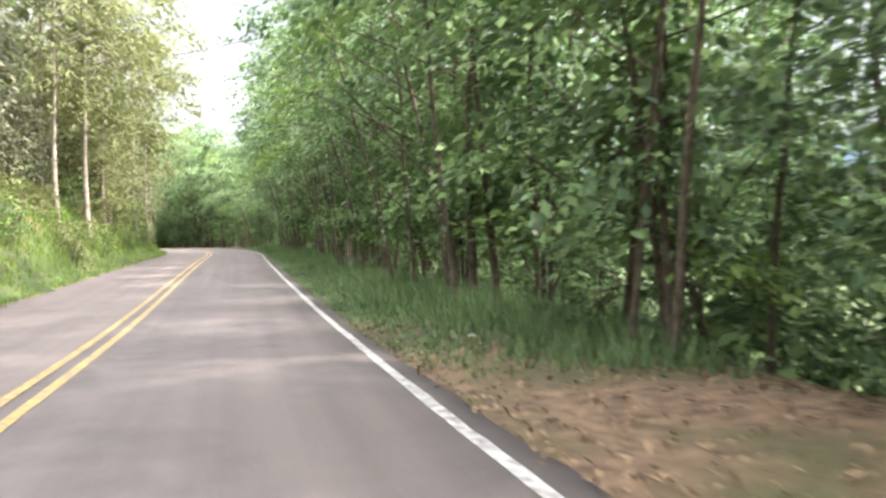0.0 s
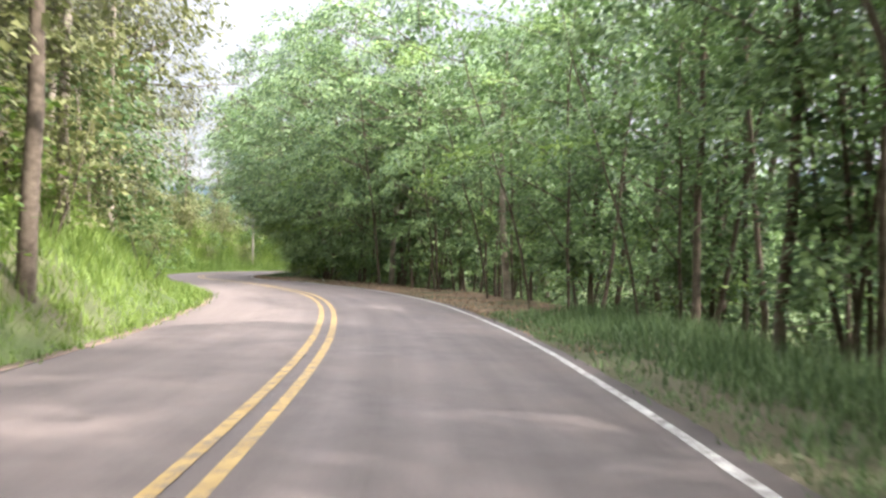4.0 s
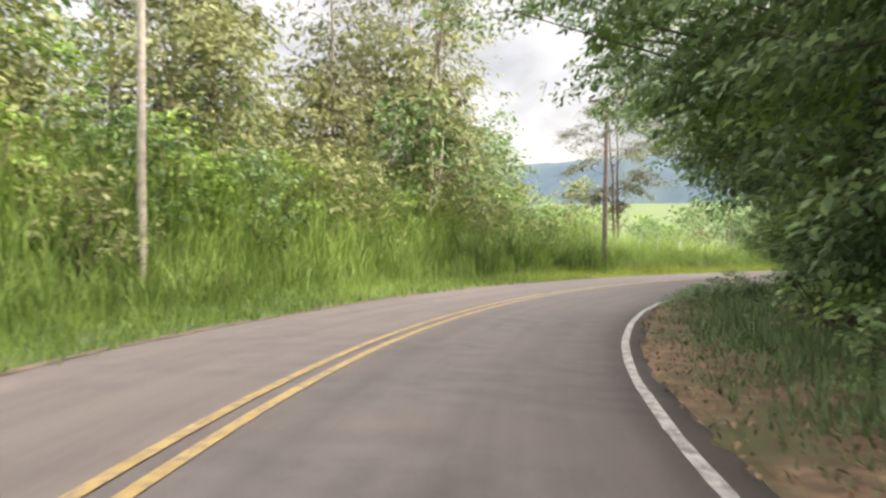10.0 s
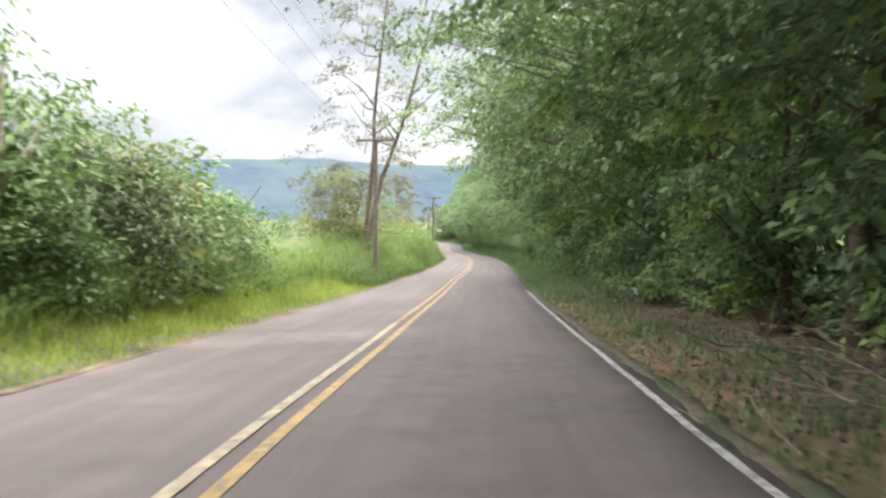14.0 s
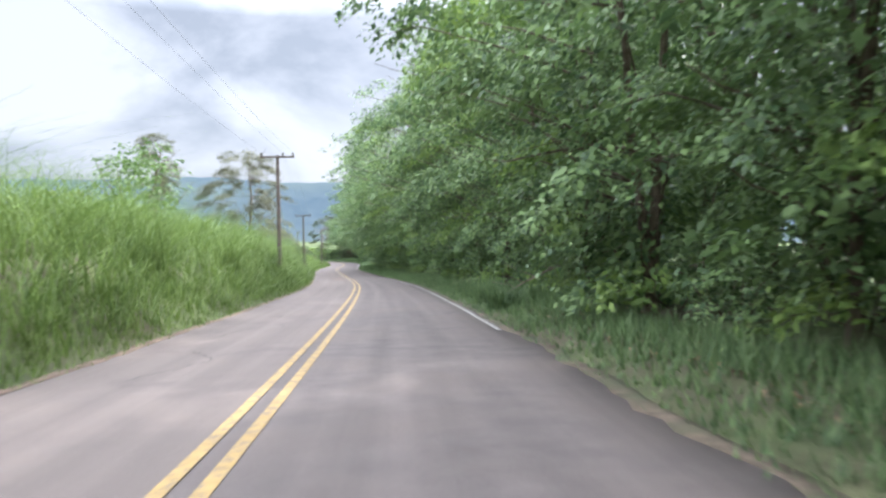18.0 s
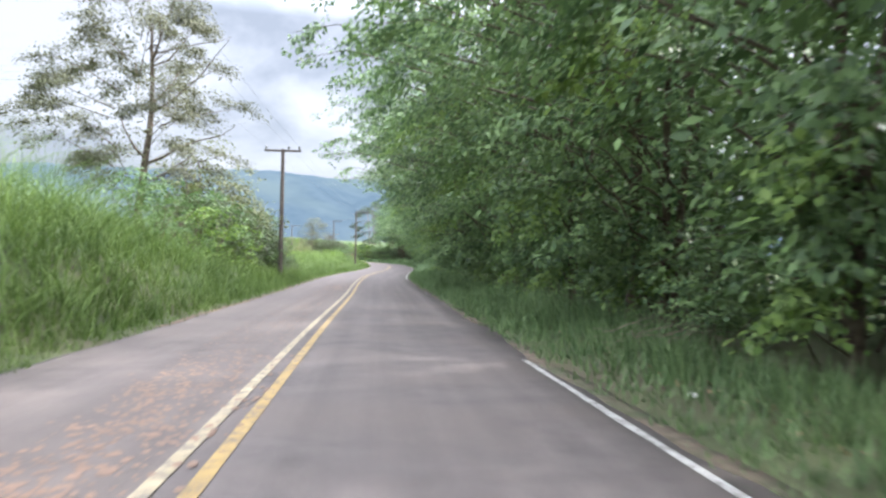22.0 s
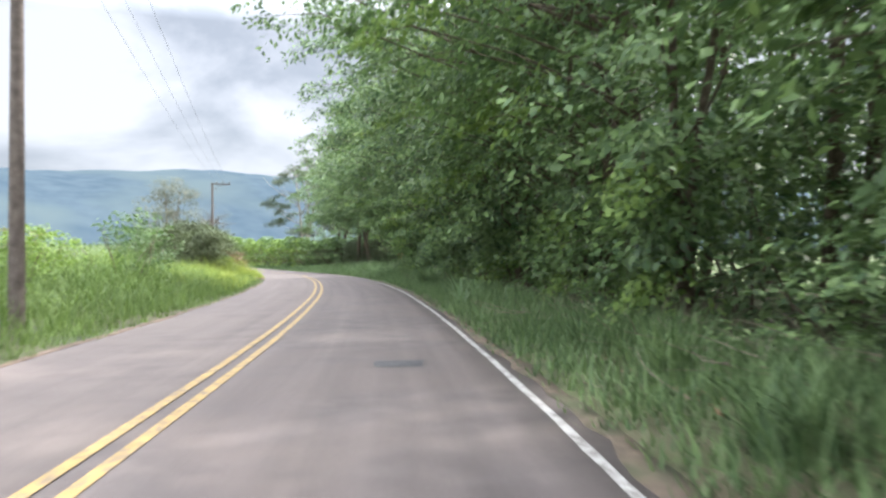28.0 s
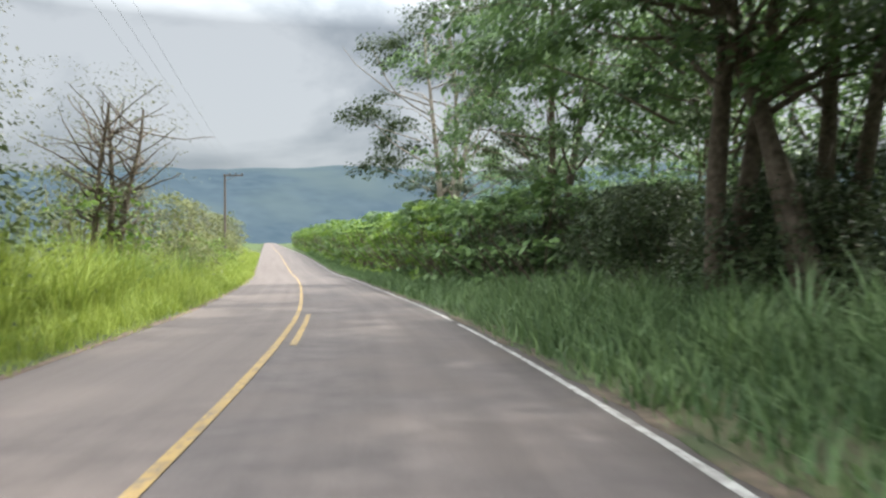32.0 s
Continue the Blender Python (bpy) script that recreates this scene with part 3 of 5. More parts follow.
def far_hill(name, x0, x1, y0, y1, seed):
    rng = np.random.default_rng(seed)
    n, rows = 300, 24
    ph = rng.random(6) * 6.3
    x = np.linspace(x0, x1, n)
    top = table(x, RIDGE) + 3.0 * np.sin(x / 90 + ph[0]) + 1.6 * np.sin(x / 37 + ph[1]) + 2.4 * rng.random(n)
    v = []
    for r in range(rows):
        q = r / (rows - 1)
        y = y0 + (y1 - y0) * q + 40 * np.sin(x / 130 + ph[3] + q * 3) + np.abs(x)**1.5 * -0.004
        fold = 7 * np.sin(x / 70 + 5 * q + ph[4]) * np.sin(np.pi * q) + rng.normal(size=n) * 0.8
        v.append(np.stack([x, y, -25 + (top + 25) * np.sin(q * np.pi / 2)**1.15 + fold * (1 - q)], 1))
    v = np.stack(v).reshape(-1, 3)
    i = (np.arange(rows - 1)[:, None] * n + np.arange(n - 1)[None]).ravel()
    f = np.stack([i, i + 1, i + 1 + n, i + n], 1)
    ob = new(name, mesh_of(name, v, f, HAZED_HILL, True))
    return tagged(ob, "wooded hill ridge far away, blue haze painted into its colour", "hill", "far hills", "structure")


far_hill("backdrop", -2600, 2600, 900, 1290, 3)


# ---------------------------------------------------------------- trees
def limb(rng, p0, direction, length, r0, r1, n=6, wander=0.12):
    pts, d = [np.array(p0, float)], np.array(direction, float)
    d /= np.linalg.norm(d)
    for _ in range(n - 1):
        d = d + rng.normal(size=3) * wander
        d[2] += 0.05
        d /= np.linalg.norm(d)
        pts.append(pts[-1] + d * length / (n - 1))
    return np.array(pts), np.linspace(r0, r1, n)


def tree(name, seed, height, trunk_r, profile, clumps, per, leaf, bark, leafmat, limbs=7, stems=1, clump_r=0.9, hang=0.0, label="", lean=0.05, face=0.0, fill=0, share=0.45, apart=0.35, over=0.0, mid=0, deep=0.75, reach=(), boughs=0, young=0):
    """A tree with tapered stems, limbs and a crown of leaf sprays; the root is at the origin.
    profile: (height, radius) of the crown from bottom to top; face: how much of the crown grows towards +x; over:
    metres by which the upper crown leans out that way; boughs: leafy limbs that carry the sprays, with gaps between
    them; young: every how many boughs get the lighter leaves with light in their colour."""
    rng = np.random.default_rng(seed)
    root = new(name)
    prof = np.array(profile, float)
    low, spread = prof[0, 0], prof[:, 1].max()
    wood, tips = [], []

    def bearing(n):
        a = rng.random(n) * 2 * np.pi
        turn = rng.random(n) < face
        return np.where(turn, rng.normal(size=n) * 0.95, a)

    for s in range(stems):
        a = rng.random() * 6.28
        base = np.array([math.cos(a), math.sin(a), 0]) * (apart * s)
        p, r = limb(rng, base + np.array([0, 0, -0.3]), (rng.normal() * lean + 0.10 * math.cos(a) * (stems > 1), rng.normal() * lean + 0.10 * math.sin(a) * (stems > 1), 1), height * 0.92, trunk_r, trunk_r * 0.25, 10, 0.05)
        wood.append(tube(p, r, 7))
        for b in bearing(limbs):
            k = rng.uniform(max(0.15, low / height), 0.92)
            i = k * 9
            q = p[int(i)] + (p[min(int(i) + 1, 9)] - p[int(i)]) * (i % 1)
            ln = np.interp(q[2] + 0.6, prof[:, 0], prof[:, 1]) * rng.uniform(0.65, 1.0)
            lp, lr = limb(rng, q, (math.cos(b), math.sin(b), 0.2 + 0.6 * rng.random()), ln, trunk_r * 0.42 * (1.1 - k * 0.7), 0.012, 6, 0.16)
            lp[:, 0] += over * 0.7 * smooth((q[2] - 4.5) / 5) * np.linspace(0, 1, 6)
            wood.append(tube(lp, lr, 5))
            tips += [lp[-1], lp[-2], lp[3]]
        tips.append(p[-1])
    if boughs:
        ba, bz = bearing(boughs), prof[0, 0] + (prof[-1, 0] - prof[0, 0]) * (np.arange(boughs) + rng.random(boughs)) / boughs
        br = np.interp(bz, prof[:, 0], prof[:, 1]) * rng.uniform(0.68, 1.12, boughs)
        tip = np.stack([br * np.cos(ba), br * np.sin(ba), bz], 1)
        tip[:, 0] += over * smooth((bz - 3.0) / 3.5) * rng.uniform(0.35, 1.0, boughs)
        if reach:
            tip[:, 0] = np.minimum(tip[:, 0], table(bz, reach) - 0.9 * rng.random(boughs)**2)
        out = tip * np.array([1, 1, 0]) + rng.normal(size=(boughs, 3)) * np.array([0.5, 0.5, 0])
        out /= np.linalg.norm(out, axis=1)[:, None] + 1e-6
        across = np.stack([-out[:, 1], out[:, 0], np.zeros(boughs)], 1)
        span = rng.uniform(1.5, 2.7, boughs)
        for k in range(0, boughs, 2):
            heel = tip[k] - out[k] * span[k] * 1.3 - np.array([0, 0, 0.5])
            wood.append(tube(np.array([heel * np.array([0.35, 0.35, 1]) - np.array([0, 0, 1.1]), heel - np.array([0, 0, 0.2]), tip[k] - out[k] * span[k] * 0.5 - np.array([0, 0, 0.12]), tip[k] - np.array([0, 0, 0.3])]), [0.035, 0.02, 0.012, 0.004], 4))
    wv, wf = joined(wood)
    part_mesh("trunk", mesh_of(name + "_trunk", wv, wf, bark, True), root)
    tips = np.array(tips)
    c = tips[rng.integers(0, len(tips), clumps)] + rng.normal(size=(clumps, 3)) * np.array([0.7, 0.7, 0.5]) * clump_r
    a = bearing(clumps)
    zz = prof[0, 0] + (prof[-1, 0] - prof[0, 0]) * rng.random(clumps)**0.9
    rr = np.interp(zz, prof[:, 0], prof[:, 1]) * (0.62 + 0.42 * rng.random(clumps)**0.7)
    on_shell = rng.random(clumps) > share
    c[on_shell] = np.stack([rr * np.cos(a), rr * np.sin(a), zz], 1)[on_shell]
    c[on_shell, 0] += over * smooth((c[on_shell, 2] - 4.5) / 4.5) * rng.uniform(0.4, 1.0, on_shell.sum())
    c[:, 2] = np.maximum(c[:, 2], low * 0.9)
    if reach:
        c[:, 0] = np.minimum(c[:, 0], table(c[:, 2], reach) - 0.4 * rng.random(clumps))
    if boughs:
        b = np.arange(clumps) % boughs
        s = rng.random(clumps)**0.8
        c = tip[b] - out[b] * ((1 - s) * span[b])[:, None] + across[b] * (rng.normal(size=clumps) * 0.23 * span[b] * (1.15 - 0.75 * s))[:, None]
        c[:, 2] += span[b] * (0.10 - 0.32 * s**2) + rng.normal(size=clumps) * 0.14
        c[:, 2] = np.maximum(c[:, 2], low * 0.8)
    radii = (clump_r * (0.5 + 0.8 * rng.random(clumps)))[:, None] * np.ones((1, 3))
    # some boughs get the lighter leaves, as if lit from above
    if boughs and young:
        pick = (np.arange(clumps) % boughs) % young == 0
        yv, yf = leaves(rng, c[pick], radii[pick], per, leaf, 0.3 + hang)
        part_mesh("lit_leaves", mesh_of(name + "_lit", yv, yf, LEAF_LIT), root, "yellow-green leaves at the limb ends with light painted into their colour")
        c, radii = c[~pick], radii[~pick]
    lv, lf = leaves(rng, c, radii, per, leaf, 0.25 + hang, fine=mid > 0 and not boughs)
    if mid and not boughs:
        k = rng.integers(0, clumps, mid)
        low_c = c[k] * np.array([0.8, 0.8, 0.97]) + rng.normal(size=(mid, 3)) * 0.3
        lv, lf = joined([(lv, lf), triangles(*leaves(rng, low_c, radii[k] * 1.1, 13, leaf * 1.4, 0.25 + hang))])
    if fill:
        k = rng.integers(0, clumps, fill)
        q = rng.uniform(0.1, 0.6 if boughs else 0.55, fill)
        inner = np.stack([q * rr[k] * np.cos(a[k]), q * rr[k] * np.sin(a[k]), low + 0.5 + (zz[k] - low) * 0.9], 1)
        deep = leaves(rng, inner, np.full((fill, 3), 0.8), 15 if boughs else 8, deep, 0.3)
        lv, lf = joined([(lv, lf), triangles(*deep) if mid and not boughs else deep])
    part_mesh("crown", mesh_of(name + "_crown", lv, lf, leafmat), root)
    return tagged(root, label, "tree")


def shrub(name, seed, height, spread, clumps, per, leaf, leafmat, label, stems=6):
    rng = np.random.default_rng(seed)
    root = new(name)
    wood = []
    for _ in range(stems):
        b = rng.random() * 6.28
        lp, lr = limb(rng, (0.2 * math.cos(b), 0.2 * math.sin(b), -0.2), (0.5 * math.cos(b), 0.5 * math.sin(b), 1), height * 0.9, 0.035, 0.01, 6, 0.15)
        wood.append(tube(lp, lr, 5))
    wv, wf = joined(wood)
    part_mesh("stem", mesh_of(name + "_stems", wv, wf, BARK, True), root)
    a, q = rng.random(clumps) * 6.28, rng.random(clumps)**0.6
    z = height * rng.random(clumps)
    r = spread * np.sqrt(np.clip(1 - (z / height)**2 * 0.8, 0.1, 1)) * q
    c = np.stack([r * np.cos(a), r * np.sin(a), z * 0.92 + 0.15], 1)
    radii = (0.28 * spread * (0.6 + 0.7 * rng.random(clumps)))[:, None] * np.array([[1, 1, 0.8]])
    lv, lf = leaves(rng, c, radii * 1.1, per, leaf, 0.0)
    part_mesh("foliage", mesh_of(name + "_foliage", lv, lf, leafmat), root)
    return tagged(root, label, "shrub")


USED = set()


def plant(proto, u, d, turn=0.0, scale=1.0, group="", label="", sink=0.0, facing=False):
    """Set a tree or shrub at station u, offset d, standing on the ground; facing: its +x looks across the road."""
    xy, _ = at(np.array([u]), np.array([d]))
    if facing:
        i = int((u - FIRST) * SUB)
        turn += math.degrees(math.atan2(RIGHT[i, 1], RIGHT[i, 0])) + (180 if d > 0 else 0)
    z = float(ground_height(xy)[0]) - sink
    m = pose(float(xy[0, 0]), float(xy[0, 1]), z, 0, 0, turn)
    if proto not in USED:
        USED.add(proto)
        ob = proto
        ob.matrix_basis = m
    else:
        ob = copy_thing(proto, m)
    ob.scale = (scale, scale, scale * (0.92 + 0.16 * random.random()))
    return tagged(ob, label, group=group)


CLEAR = ((0, 1.3), (1.2, 1.9), (2.4, 2.6), (3.4, 3.6), (4.5, 4.8), (6.0, 6.0), (9.0, 7.6), (13.0, 7.0))      # how far leaves reach over the road, by height
BRINK = ((0, 1.0), (2.0, 2.0), (3.0, 3.4), (4.2, 4.9), (6.0, 5.8), (9.0, 6.2), (13.0, 5.6))
EDGE = ((0.7, 2.1), (2.0, 2.8), (3.5, 3.6), (5.0, 4.6), (8.0, 5.2), (11.0, 4.3), (13.5, 1.8))
RIM = ((1.3, 2.0), (3.4, 2.9), (5.0, 3.8), (7.5, 4.4), (10.0, 3.9), (12.5, 1.6))
ROUND = ((0.8, 2.4), (3.0, 4.2), (8.0, 4.4), (13.0, 1.6))
SLOPE = ((0.4, 2.4), (2.5, 3.6), (5.0, 3.4), (7.6, 1.6))
GUMS = ((5.0, 1.2), (8.0, 2.6), (12.0, 2.6), (15.5, 1.0))
WALL = [tree("roadside_tree", 11 + i, 13.0, 0.11, EDGE, 420, 32, 0.18, BARK, LEAF_DARK if i % 3 else LEAF_MID, 8, 2, 0.62, 0.22, "dense dark green roadside tree with leaves down to the verge", face=0.8, fill=240, deep=0.26, reach=CLEAR, share=0.25, over=(0.6, 1.0, 3.4, 4.6)[i], boughs=48, young=(7, 11, 9, 6)[i]) for i in range(4)]
CANOPY = [tree("forest_tree", 31 + i, 12.5, 0.055, RIM, 330, 32, 0.18, BARK, LEAF_DARK if i else LEAF_MID, 3, 5, 0.64, 0.05, "slim-stemmed forest tree with a dense green crown", face=0.72, fill=210, apart=0.5, share=0.2, reach=BRINK, deep=0.29, over=(2.0, 2.4, 3.6)[i], boughs=44, young=(8, 12, 10)[i]) for i in range(3)]
BACK = [tree("forest_tree", 41 + i, 12.5, 0.14, ROUND, 100, 34, 0.24, BARK, LEAF_MID, 3, 2, 1.3, 0.1, "leafy backing tree added deeper in the wood", deep=0.24, fill=560, apart=1.0, share=0.3) for i in range(2)]
HILLTREE = [tree("hillside_tree", 45 + i, 7.4, 0.12, SLOPE, 140, 12, 0.27, BARK if i % 2 else BARK_PALE, (LEAF_DRY, LEAF_GREY, LEAF_GREEN, LEAF_DRY)[i], 6, 2, 0.95, 0.0, ("bushy olive hillside tree with dusty leaves", "grey-green hillside tree with dry twiggy crown", "green hillside tree with a rounded crown", "bushy olive hillside tree with dusty leaves")[i], face=0.65, fill=60, deep=0.34, share=0.3, mid=46) for i in range(4)]
FARHILL = [tree("hillside_tree", 55 + i, 9.0, 0.14, ((0.4, 2.6), (3.0, 4.2), (6.5, 4.0), (9.4, 1.8)), 70, 9, 0.6, BARK, (LEAF_DRY, LEAF_MID)[i], 3, 1, 1.3, 0.0, "olive tree high on the hillside", fill=50, share=0.2) for i in range(2)]
GUM = [tree("eucalyptus_tree", 51 + i, 15.0, 0.14, GUMS, 110, 16, 0.25, BARK_PALE if i else BARK, (LEAF_DRY, LEAF_GREY, LEAF_DRY)[i], 8, 1, 0.95, 0.3, "tall eucalyptus with a slender trunk and sparse olive crown", fill=12, mid=30, face=0.3, over=(0, 0, 2.0)[i]) for i in range(3)]
SCRUB = [shrub("hillside_shrub", 71 + i, 2.6 + 0.4 * i, 1.9, 66, 16, 0.21, m, l) for i, (m, l) in enumerate(((LEAF_DRY, "olive hillside shrub with dusty leaves"), (LEAF_LIME, "bright green leafy shrub on the bank"), (LEAF_GREEN, "rounded green shrub among tall grass"), (LEAF_DRY, "dull olive bush with fine leaves")))]
UNDER = [shrub("undergrowth_shrub", 96 + i, 2.0, 1.7, 60, 20, 0.2, LEAF_DARK, "shady undergrowth shrub below the trees") for i in range(2)]
THICKET = [shrub("thicket_bush", 101 + i, 5.2, 2.2, 80, 18, 0.27, LEAF_DARK, "dense dark bush filling the space behind the roadside trees", 3) for i in range(2)]

rnd = random.Random(4)
# the wood on the right hand
u, k = -0.4, 0
while u < 9.3:
    plant(rnd.choice(CANOPY[:2]) if u < 6.2 else CANOPY[2] if u < 6.9 else rnd.choice(WALL[2:]), u, LANE_R + rnd.uniform(2.9, 3.8) + (0.9 if u < 5.4 else 0.7 if u > 6.9 else 0), rnd.uniform(-25, 25), rnd.uniform(0.9, 1.08) * (0.74 if 4.7 < u < 6.4 else 1.0), "forest trees", facing=True)
    plant(rnd.choice(BACK), u + 0.15, LANE_R + rnd.uniform(9.0, 11.5), rnd.uniform(0, 360), rnd.uniform(0.9, 1.15), "forest trees")
    if u < 3 and k % 2 == 0:
        plant(rnd.choice(BACK), u, LANE_R + rnd.uniform(15, 18), rnd.uniform(0, 360), rnd.uniform(1.0, 1.25), "forest trees")
    plant(rnd.choice(UNDER), u + 0.1, LANE_R + rnd.uniform(5.0, 6.5), rnd.uniform(0, 360), rnd.uniform(0.7, 1.0), "undergrowth")
    if u < 4.6:
        plant(rnd.choice(THICKET), u + 0.2, LANE_R + rnd.uniform(7.0, 8.5), rnd.uniform(0, 360), rnd.uniform(0.7, 1.0), "thicket")
    else:
        plant(rnd.choice(THICKET), u + 0.2, LANE_R + rnd.uniform(4.8, 6.2), rnd.uniform(0, 360), rnd.uniform(0.45, 0.7), "thicket")
        plant(rnd.choice(THICKET), u + 0.05, LANE_R + rnd.uniform(7.0, 8.4), rnd.uniform(0, 360), rnd.uniform(0.6, 0.85), "thicket")
    u, k = u + 0.37, k + 1
u = 9.4
while u < 31.2:
    kind = WALL[2:] if u < 15.6 else WALL[1:3] if u < 16.6 else WALL[:2] if u < 21.9 or 26.3 < u < 28.6 else WALL[1:]
    plant(rnd.choice(kind), u, LANE_R + rnd.uniform(3.4, 4.2) + (0.6 if u < 12.6 else 0), rnd.uniform(-25, 25), rnd.uniform(0.88, 1.08), "roadside trees", facing=True)
    # added backing trees, scaled up to close gaps and keep sun off the road
    plant(rnd.choice(BACK), u + 0.2, LANE_R + rnd.uniform(7.9, 9.2), rnd.uniform(0, 360), rnd.uniform(1.25, 1.45), "roadside trees")
    plant(rnd.choice(BACK), u, LANE_R + rnd.uniform(12.5, 14.5), rnd.uniform(0, 360), rnd.uniform(1.2, 1.4), "roadside trees")
    plant(rnd.choice(UNDER), u + 0.2, LANE_R + rnd.uniform(3.4, 4.4), rnd.uniform(0, 360), rnd.uniform(0.6, 0.95), "undergrowth")
    for v, far in ((0.05, 5.2), (0.25, 5.4), (0.12, 7.4), (0.34, 7.4)):
        plant(rnd.choice(THICKET), u + v, LANE_R + far + rnd.uniform(0, 1.3), rnd.uniform(0, 360), rnd.uniform(0.75, 1.05), "thicket")
    u += 0.44
for k in range(18):
    plant(rnd.choice(THICKET), -0.3 + 0.22 * k, LANE_R + rnd.uniform(10.5, 13.5), rnd.uniform(0, 360), rnd.uniform(0.8, 1.1), "thicket")
for uu, dd in ((0.2, 8.5), (0.45, 9.5), (0.3, 12.0), (0.8, 9.0), (0.6, 13.0), (0.9, 11.5), (0.1, 11.0)):
    plant(rnd.choice(THICKET), uu, dd, rnd.uniform(0, 360), rnd.uniform(0.8, 1.05), "thicket")
for uu, dd in ((5.2, 12.5), (5.5, 13.5), (5.8, 12.0), (6.1, 13.5), (6.4, 12.5), (6.7, 13.5), (4.9, 13.0), (7.0, 12.5), (6.0, 15.5), (5.4, 15.5)):
    plant(rnd.choice(THICKET), uu, dd, rnd.uniform(0, 360), rnd.uniform(0.35, 0.5), "thicket")
for uu, dd, sc in ((11.6, 3.9, 0.2), (11.75, 4.2, 0.25), (11.95, 4.0, 0.25), (11.9, 4.7, 0.35), (12.1, 5.0, 0.4), (10.2, 5.6, 0.4), (10.7, 5.6, 0.4), (12.5, 5.6, 0.45), (13.0, 5.8, 0.45)):
    plant(rnd.choice(UNDER), uu, dd, rnd.uniform(0, 360), sc, "undergrowth", "low leafy plant at the edge of the asphalt")
YOUNG = [tree("young_tree", 361 + i, 8.5 + i, 0.06 + 0.015 * i, ((4.5, 0.8), (6.5, 1.7), (9.0, 0.8)), 40, 16, 0.2, BARK, LEAF_MID, 5, 1, 0.7, 0.0, "slim young tree with a bare dark stem", lean=0.08) for i in range(3)]
for k in range(84):
    plant(YOUNG[k % 3], -0.4 + k * 0.092 + rnd.uniform(-0.05, 0.05), LANE_R + rnd.uniform(2.9, 7.5), rnd.uniform(0, 360), rnd.uniform(0.8, 1.1), "young trees")
for k in range(16):
    plant(rnd.choice(THICKET), 4.4 + 0.18 * k, LANE_R + rnd.uniform(9.5, 13.0), rnd.uniform(0, 360), rnd.uniform(0.4, 0.6), "thicket")
for uu, dd, sc in ((7.4, -9.5, 1.3), (7.7, -12.0, 1.5), (8.0, -9.0, 1.2), (8.2, -13.0, 1.5), (8.5, -10.0, 1.3), (8.8, -13.5, 1.5), (9.1, -10.5, 1.2), (7.1, -12.5, 1.4)):
    plant(HILLTREE[int(uu * 10) % 4], uu, dd, rnd.uniform(-40, 40), sc, "hillside trees", facing=True)
# the hillside on the left hand
u = 0.0
while u < 13.0:
    near = 1.5 if u < 6 else 4.2
    if u < 12.7:
        for far in ((2.6, 7.5) if u < 6 else (5.5, 10.5)):
            plant(rnd.choice(GUM[1:]) if far < 3 else rnd.choice(GUM[:2]), u + rnd.uniform(0, 0.3), -LANE_L - far - rnd.uniform(0, 3.5), rnd.uniform(-60, 60), rnd.uniform(0.75, 1.05), "hillside trees", facing=True)
        for v, far, sc in ((0.1, 1.8, 0.62), (0.3, 5.0, 0.85), (0.05, 8.5, 1.0), (0.25, 12.0, 1.2), (0.1, 16.5, 1.4))[:5 if u < 8.6 else 2]:
            plant(rnd.choice(FARHILL if far > 8 else HILLTREE), u + v, -LANE_L - near - far - rnd.uniform(0, 1.8), rnd.uniform(-40, 40), sc * rnd.uniform(0.8, 1.15), "hillside trees", facing=True)
    for v, far in ((0.0, 0.2), (0.2, 1.6), (0.1, 3.6), (0.35, 5.2)):
        plant(rnd.choice(SCRUB + SCRUB[1:2]), u + v, -LANE_L - near - far - rnd.uniform(0, 1.4), rnd.uniform(0, 360), rnd.uniform(0.5, 0.9) * (0.55 if 2.3 < u < 4.4 else 1.0), "hillside shrubs")
    if u > 6:
        for v, far, sc in ((0.05, 0.0, 0.75), (0.22, 0.5, 0.8), (0.38, 1.5, 1.0), (0.0, 2.6, 1.1), (0.2, 3.8, 1.2), (0.36, 5.0, 1.25), (0.1, 6.6, 1.3), (0.3, 8.0, 1.3)):
            plant(SCRUB[rnd.choice((0, 1, 2, 3, 3))], u + v, -LANE_L - near + 0.3 - far - rnd.uniform(0, 0.8), rnd.uniform(0, 360), sc * rnd.uniform(0.8, 1.15), "hillside shrubs")
    u += 0.48


# ---------------------------------------------------------------- grass
def grass_field(name, seed, u0, u1, d0, d1, count, low, high, width, lean, mat, label, seg=2, tuft=5, power=1.0):
    """Blades strewn over a band beside the road; taller further from the asphalt."""
    rng = np.random.default_rng(seed)
    n = count // tuft
    uu = rng.uniform(u0, u1, n)
    q = rng.random(n)**power
    dd = d0 + (d1 - d0) * q
    xy, _ = at(uu, dd)
    xy = np.repeat(xy, tuft, 0) + rng.normal(size=(n * tuft, 2)) * 0.09
    z = ground_height(xy)
    patch = 0.75 + 0.5 * np.sin(uu * 5.1 + dd) * np.sin(uu * 1.7 + 0.6 * dd)
    h = np.repeat((low + (high - low) * smooth(q * 1.6)) * (0.7 + 0.45 * patch), tuft)
    v, f = blades(rng, np.concatenate([xy, (z - 0.03)[:, None]], 1), h, lean, width, seg)
    ob = new(name, mesh_of(name, v, f, mat))
    return tagged(ob, label, "grass", kind="stuff")


